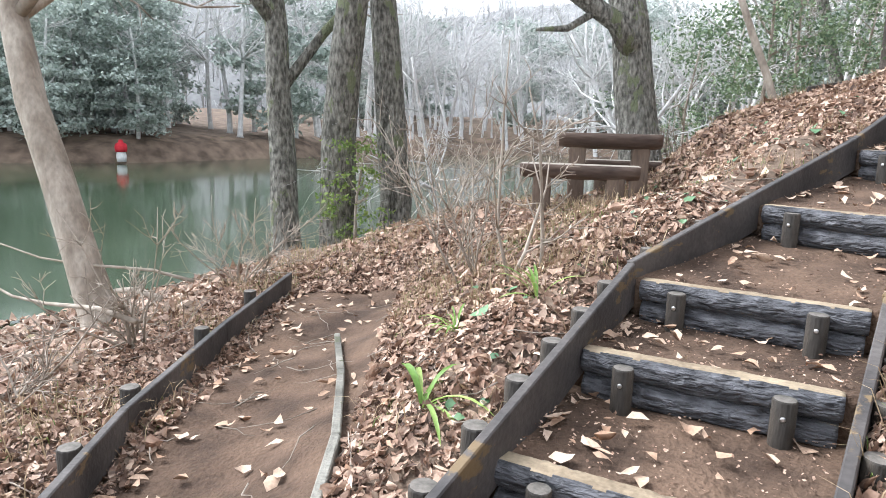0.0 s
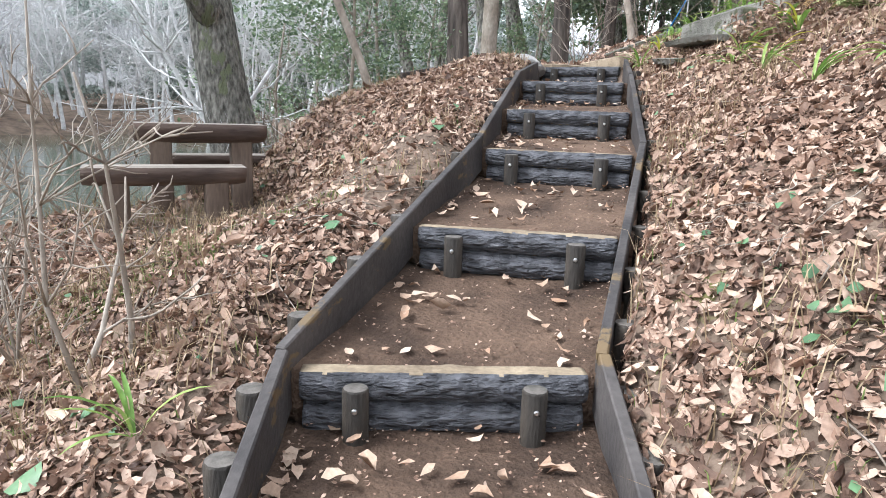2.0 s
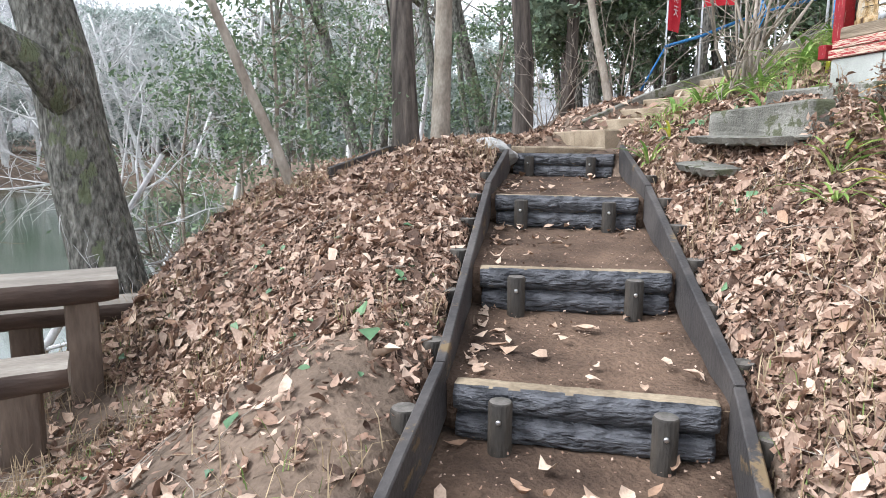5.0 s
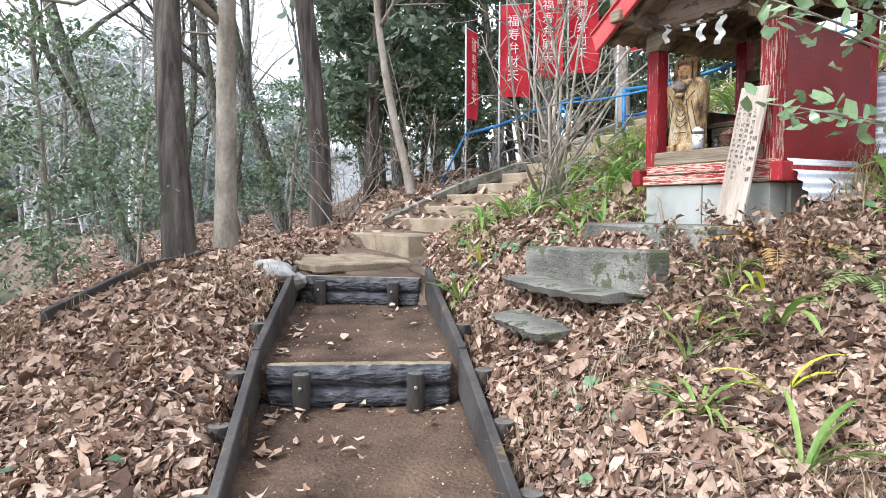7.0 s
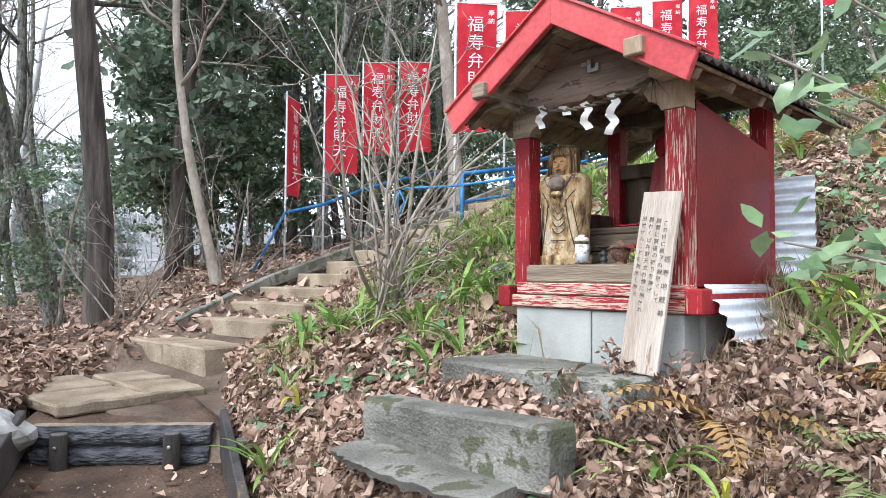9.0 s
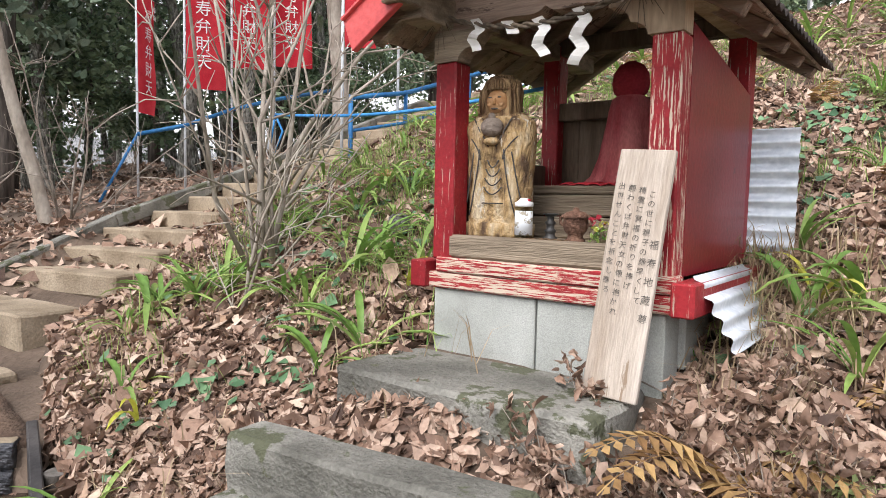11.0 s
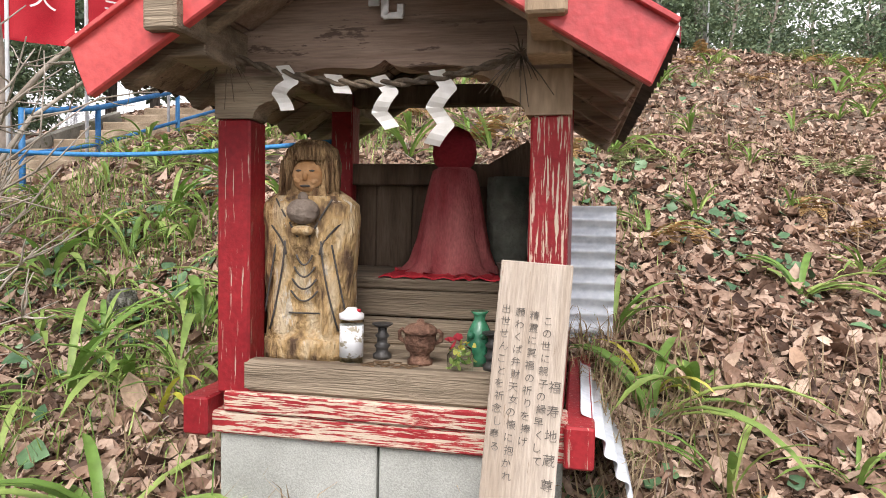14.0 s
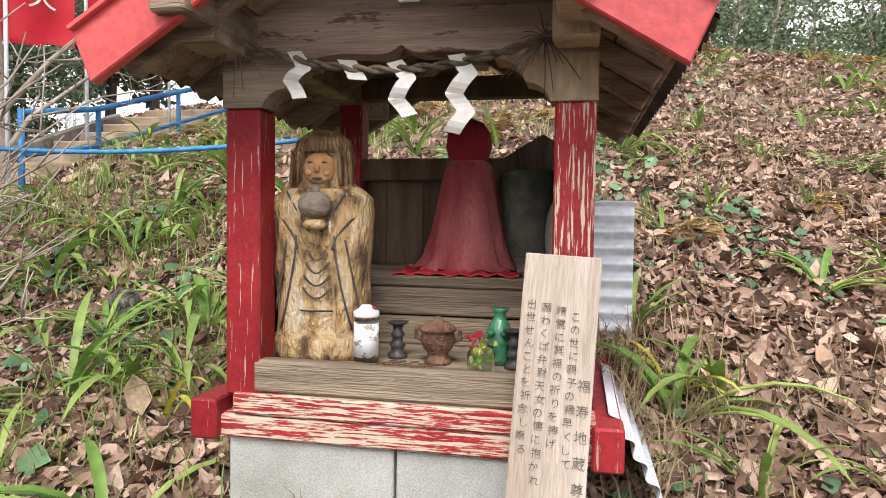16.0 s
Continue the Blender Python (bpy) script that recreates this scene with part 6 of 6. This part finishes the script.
def slope_normals(X, Y, e=0.05):
    return np.stack([-(terrain(X + e, Y) - terrain(X - e, Y)) / (2 * e), -(terrain(X, Y + e) - terrain(X, Y - e)) / (2 * e), np.ones_like(X)], -1)


def on_trail(X, Y):
    d = np.full(X.shape, 1e9)
    for (ax, ay, _), (bx, by, _) in zip(SPINE[2:NTRAIL + 2], SPINE[3:NTRAIL + 3]):
        ex, ey = bx - ax, by - ay
        t = np.clip(((X - ax) * ex + (Y - ay) * ey) / (ex * ex + ey * ey), 0, 1)
        d = np.minimum(d, np.hypot(X - ax - t * ex, Y - ay - t * ey))
    return d


def litter(name, count, area, size, seed, material, label, tilt=0.35, clump=0.0, lift=0.014, ratio=0.44, near=False):
    rng = np.random.default_rng(seed)
    X, Y = rng.uniform(area[0], area[2], count), rng.uniform(area[1], area[3], count)
    ok = (pond_distance(X, Y) < -0.25) & (on_trail(X, Y) > 0.6) & ~((np.abs(X + 0.85 + 0.09 * (Y - 1.5)) < 0.5) & (Y < 6) & (Y > -1))
    lx = (X - 6.506) * -0.392 + (Y - 5.16) * -0.92
    ly = (X - 6.506) * 0.92 + (Y - 5.16) * -0.392
    ok &= ~((np.abs(lx) < 0.49) & (ly > -0.42) & (ly < 1.0))
    if clump:
        q = np.sin(X * 2.3 + 1.7 * np.sin(Y * 1.9)) * np.sin(Y * 2.1 + 1.3 * np.sin(X * 1.4)) + rng.normal(size=count) * 0.35
        ok &= q > clump
    # bare earth by the terrace and trodden side path
    ok &= ~((np.hypot((X - 1.3) / 0.9, (Y - 7.3) / 0.8) < 1) & (rng.uniform(size=count) < 0.9))
    ok &= ~((np.hypot((X - 2.0) / 0.75, (Y - 5.3) / 0.9) < 1) & (rng.uniform(size=count) < 0.8))
    X, Y = X[ok], Y[ok]
    Z = terrain(X, Y) + lift * rng.uniform(0.3, 2.2, len(X))
    N = slope_normals(X, Y) + rng.normal(size=(len(X), 3)) * tilt
    sizes = rng.lognormal(-0.12, 0.38, len(X)).clip(0.35, 2.0) * size
    me = (curled_leaves if near else leaf_mesh)(np.stack([X, Y, Z], -1), N, sizes, rng, ratio, 0.5)
    return single(name, me, material, I4, label, "leaves", kind="stuff")


litter("fallen_leaves", 9000, (-6.5, 0, -2.6, 9), 0.085, 10, LITTER, "brown fallen leaves on the water's edge", 0.5)
litter("fallen_leaves", 95000, (-2.6, 0, 6.5, 7.5), 0.064, 1, LITTER, "thick layer of brown fallen leaves on the bank", 0.5, near=True)
litter("fallen_leaves", 70000, (3.4, 1.0, 9.5, 8.5), 0.068, 2, LITTER, "thick layer of brown fallen leaves on the slope", 0.5, near=True)
litter("fallen_leaves", 48000, (6.5, -4, 17, 9), 0.085, 3, LITTER, "brown fallen leaves covering the hillside", 0.5, near=True)
litter("fallen_leaves", 30000, (1.5, 6.3, 7.5, 11.2), 0.075, 14, LITTER, "brown fallen leaves over the mound beside the trail", 0.5, near=True)
litter("fallen_leaves", 22000, (-2, 6, 10, 18), 0.10, 4, LITTER, "brown fallen leaves below the mound", 0.4)
litter("fallen_leaves", 14000, (8, 8, 26, 26), 0.14, 5, LITTER, "brown fallen leaves on the wood floor", 0.3)
litter("fallen_leaves", 16000, (-4, -7, 8, 0.6), 0.09, 11, LITTER, "brown fallen leaves along the lower trail", 0.45)
litter("fallen_leaves", 9000, (8, -9, 18, -3.5), 0.1, 12, LITTER, "brown fallen leaves on the upper slope", 0.45)
litter("leaf_fragments", 80000, (-2.5, 0, 9.5, 8), 0.03, 9, LITTER, "small broken leaf fragments between the leaves", 0.6, lift=0.02)
litter("pale_leaves", 2600, (-2, 0.5, 9, 8), 0.078, 6, PALELEAF, "pale curled fallen leaves lying on top", 0.6, lift=0.03, near=True)
litter("pale_leaves", 2600, (1.5, 6.5, 7.5, 11), 0.08, 16, PALELEAF, "pale curled fallen leaves lying on the mound", 0.6, lift=0.03, near=True)
litter("ivy", 2600, (0, 1, 13, 8), 0.06, 7, IVY, "dark green ivy leaves among the litter", 0.35, 0.55, 0.03, 0.95)
litter("ivy", 2600, (6.3, 3.0, 9.5, 7.5), 0.055, 8, IVY, "dark green ivy leaves beside the shrine", 0.35, 0.15, 0.03, 0.95)


def tread_leaves():
    rng = np.random.default_rng(21)
    P, N = [], []
    for i in range(len(ALL) - 1):
        (a0, b0, z0), (a1, b1, z1) = ALL[i], ALL[i + 1]
        for _ in range(32):
            u = rng.uniform(0.08, 0.93)
            v = rng.beta(0.35, 1.3) if rng.uniform() < 0.75 else rng.uniform()
            p = Vector(a0).lerp(Vector(a1), u).lerp(Vector(b0).lerp(Vector(b1), u), 0.02 + 0.96 * v)
            z = z0 - 0.035 + (z1 - 0.235 - z0 + 0.035) * u
            P.append((p.x, p.y, z + 0.025 + 0.012 * rng.uniform()))
            N.append((rng.normal() * 0.2, rng.normal() * 0.2, 1))
    for _ in range(160):
        y = rng.uniform(0.5, 6)
        v = rng.beta(0.5, 1.3)
        x = -0.85 - 0.09 * (y - 1.5) + (v - 0.5) * 1.0
        P.append((x, y, ground_z(x, y) + 0.035))
        N.append((rng.normal() * 0.2, rng.normal() * 0.2, 1))
    single("trail_leaves", curled_leaves(P, N, rng.uniform(0.05, 0.11, len(P)), rng, 0.5), PALELEAF, I4, "scattered pale brown leaves on the soil treads", "leaves", kind="stuff")


tread_leaves()


def trail_grit():
    rng = np.random.default_rng(22)
    P, N = [], []
    for i in range(len(ALL) - 1):
        (a0, b0, z0), (a1, b1, z1) = ALL[i], ALL[i + 1]
        for _ in range(420):
            u, v = rng.uniform(0.03, 0.95), rng.uniform(0.0, 1.0)
            if rng.uniform() < 0.5:
                v = rng.beta(0.4, 0.4)
            p = Vector(a0).lerp(Vector(a1), u).lerp(Vector(b0).lerp(Vector(b1), u), v)
            P.append((p.x, p.y, z0 - 0.035 + (z1 - 0.235 - z0 + 0.035) * u + 0.018 + 0.03 * (2 * v - 1) ** 4))
            N.append((rng.normal() * 0.4, rng.normal() * 0.4, 1))
    single("trail_grit", leaf_mesh(P, N, rng.uniform(0.006, 0.022, len(P)), rng, 0.6), LITTER, I4, "small bark bits and grit on the soil treads", "grit", kind="stuff")


trail_grit()
bp = []
for (p, q, r) in [((-2.5, 4.6, 0.1), (-4.6, 6.6, -0.3), 0.03), ((-2.3, 3.9, 0.12), (-4.4, 4.9, 0.1), 0.022), ((-2.6, 5.4, 0.05), (-4.8, 5.4, 0.35), 0.018)]:
    bp.append([(Vector(p).lerp(Vector(q), f / 6) + Vector((0.03 * math.sin(f * 3), 0.04 * math.cos(f * 2), 0.05 * math.sin(f * 1.4))), r * (1 - f / 9)) for f in range(7)])
for b in bp:
    single("fallen_branch", tubes([b], 7), PALEBARK, I4, "pale fallen branch reaching over the water", "branch", "fallen branches")


def fallen_twigs():
    rng = np.random.default_rng(31)
    ps = []
    for _ in range(800):
        x, y = rng.uniform(-2.5, 11), rng.uniform(0.5, 9)
        if on_trail(np.array([x]), np.array([y]))[0] < 0.7 or pond_distance(np.array([x]), np.array([y]))[0] > -0.5:
            continue
        a, l = rng.uniform(0, 6.28), rng.uniform(0.12, 0.55)
        pts = []
        for k in range(5):
            f = k / 4 - 0.5
            px, py = x + math.cos(a) * l * f + rng.normal() * 0.012, y + math.sin(a) * l * f + rng.normal() * 0.012
            pts.append(((px, py, ground_z(px, py) + 0.03 + 0.02 * rng.uniform()), 0.0035 * (1.2 - k / 5)))
        ps.append(pts)
    single("fallen_twigs", tubes(ps, 4), TWIG, I4, "thin grey twigs lying on the leaves", "twigs", kind="stuff")


fallen_twigs()


def grass(name, count, area, seed, label, h=0.16, material=DRYGRASS, mask=None):
    rng = np.random.default_rng(seed)
    X, Y = rng.uniform(area[0], area[2], count), rng.uniform(area[1], area[3], count)
    q = np.sin(X * 1.7 + 2.1 * np.sin(Y * 1.3)) * np.sin(Y * 2.6 + np.sin(X * 2.4)) + rng.normal(size=count) * 0.3
    ok = (on_trail(X, Y) > 0.6) & (pond_distance(X, Y) < -0.1) & (q > 0.25) & ~((np.abs(X + 0.85 + 0.09 * (Y - 1.5)) < 0.55) & (Y < 6.5))
    X, Y = X[ok], Y[ok]
    n = len(X)
    Z = terrain(X, Y)
    a, l = rng.uniform(0, 6.28, n), rng.uniform(0.4, 1.2, n) * h
    d = np.stack([np.cos(a), np.sin(a), np.zeros(n)], -1)
    s = np.stack([-np.sin(a), np.cos(a), np.zeros(n)], -1)
    P = np.stack([X, Y, Z], -1)
    b = rng.uniform(0.3, 1.1, n)[:, None]
    L = l[:, None]
    up = np.array([0, 0, 1.0])
    V = np.stack([P - s * 0.003, P + s * 0.003, P + d * L * b * 0.4 + up * L * 0.6 + s * 0.002, P + d * L * b * 0.4 + up * L * 0.6 - s * 0.002, P + d * L * b + up * L * (1 - 0.4 * b)], 1)
    i = (np.arange(n) * 5)[:, None]
    faces = [tuple(f) for f in np.concatenate([i + np.array([[0, 1, 2]]), i + np.array([[0, 2, 3]]), i + np.array([[3, 2, 4]])])]
    me = bpy.data.meshes.new(name)
    me.from_pydata(V.reshape(-1, 3).tolist(), [], faces)
    single(name, me, material, I4, label, "grass", kind="stuff")


grass("dry_grass", 30000, (-3, 0.5, 6, 10), 41, "dry straw-coloured grass on the bank", 0.2)
grass("dry_grass", 16000, (5, -2, 14, 9), 42, "dry straw-coloured grass and fern on the slope", 0.22)
grass("green_grass", 6000, (-2.5, 1, 4, 9.5), 43, "short dull green grass on the bank", 0.1, YGREEN)
grass("green_grass", 7000, (6.5, 3, 13, 8), 44, "green grass tufts on the hillside", 0.2, STRAP)
grass("green_grass", 9000, (0.1, 4.6, 1.9, 6.6), 47, "short mossy yellow-green grass beside the terrace", 0.06, YGREEN)
grass("dry_weeds", 9000, (4.3, 3.0, 7.2, 5.4), 45, "brown withered weeds on the bank below the shrine", 0.26)
grass("green_grass", 4500, (7.0, 4.8, 11.5, 7.8), 46, "long yellow-green grass on the hillside", 0.26, STRAP)
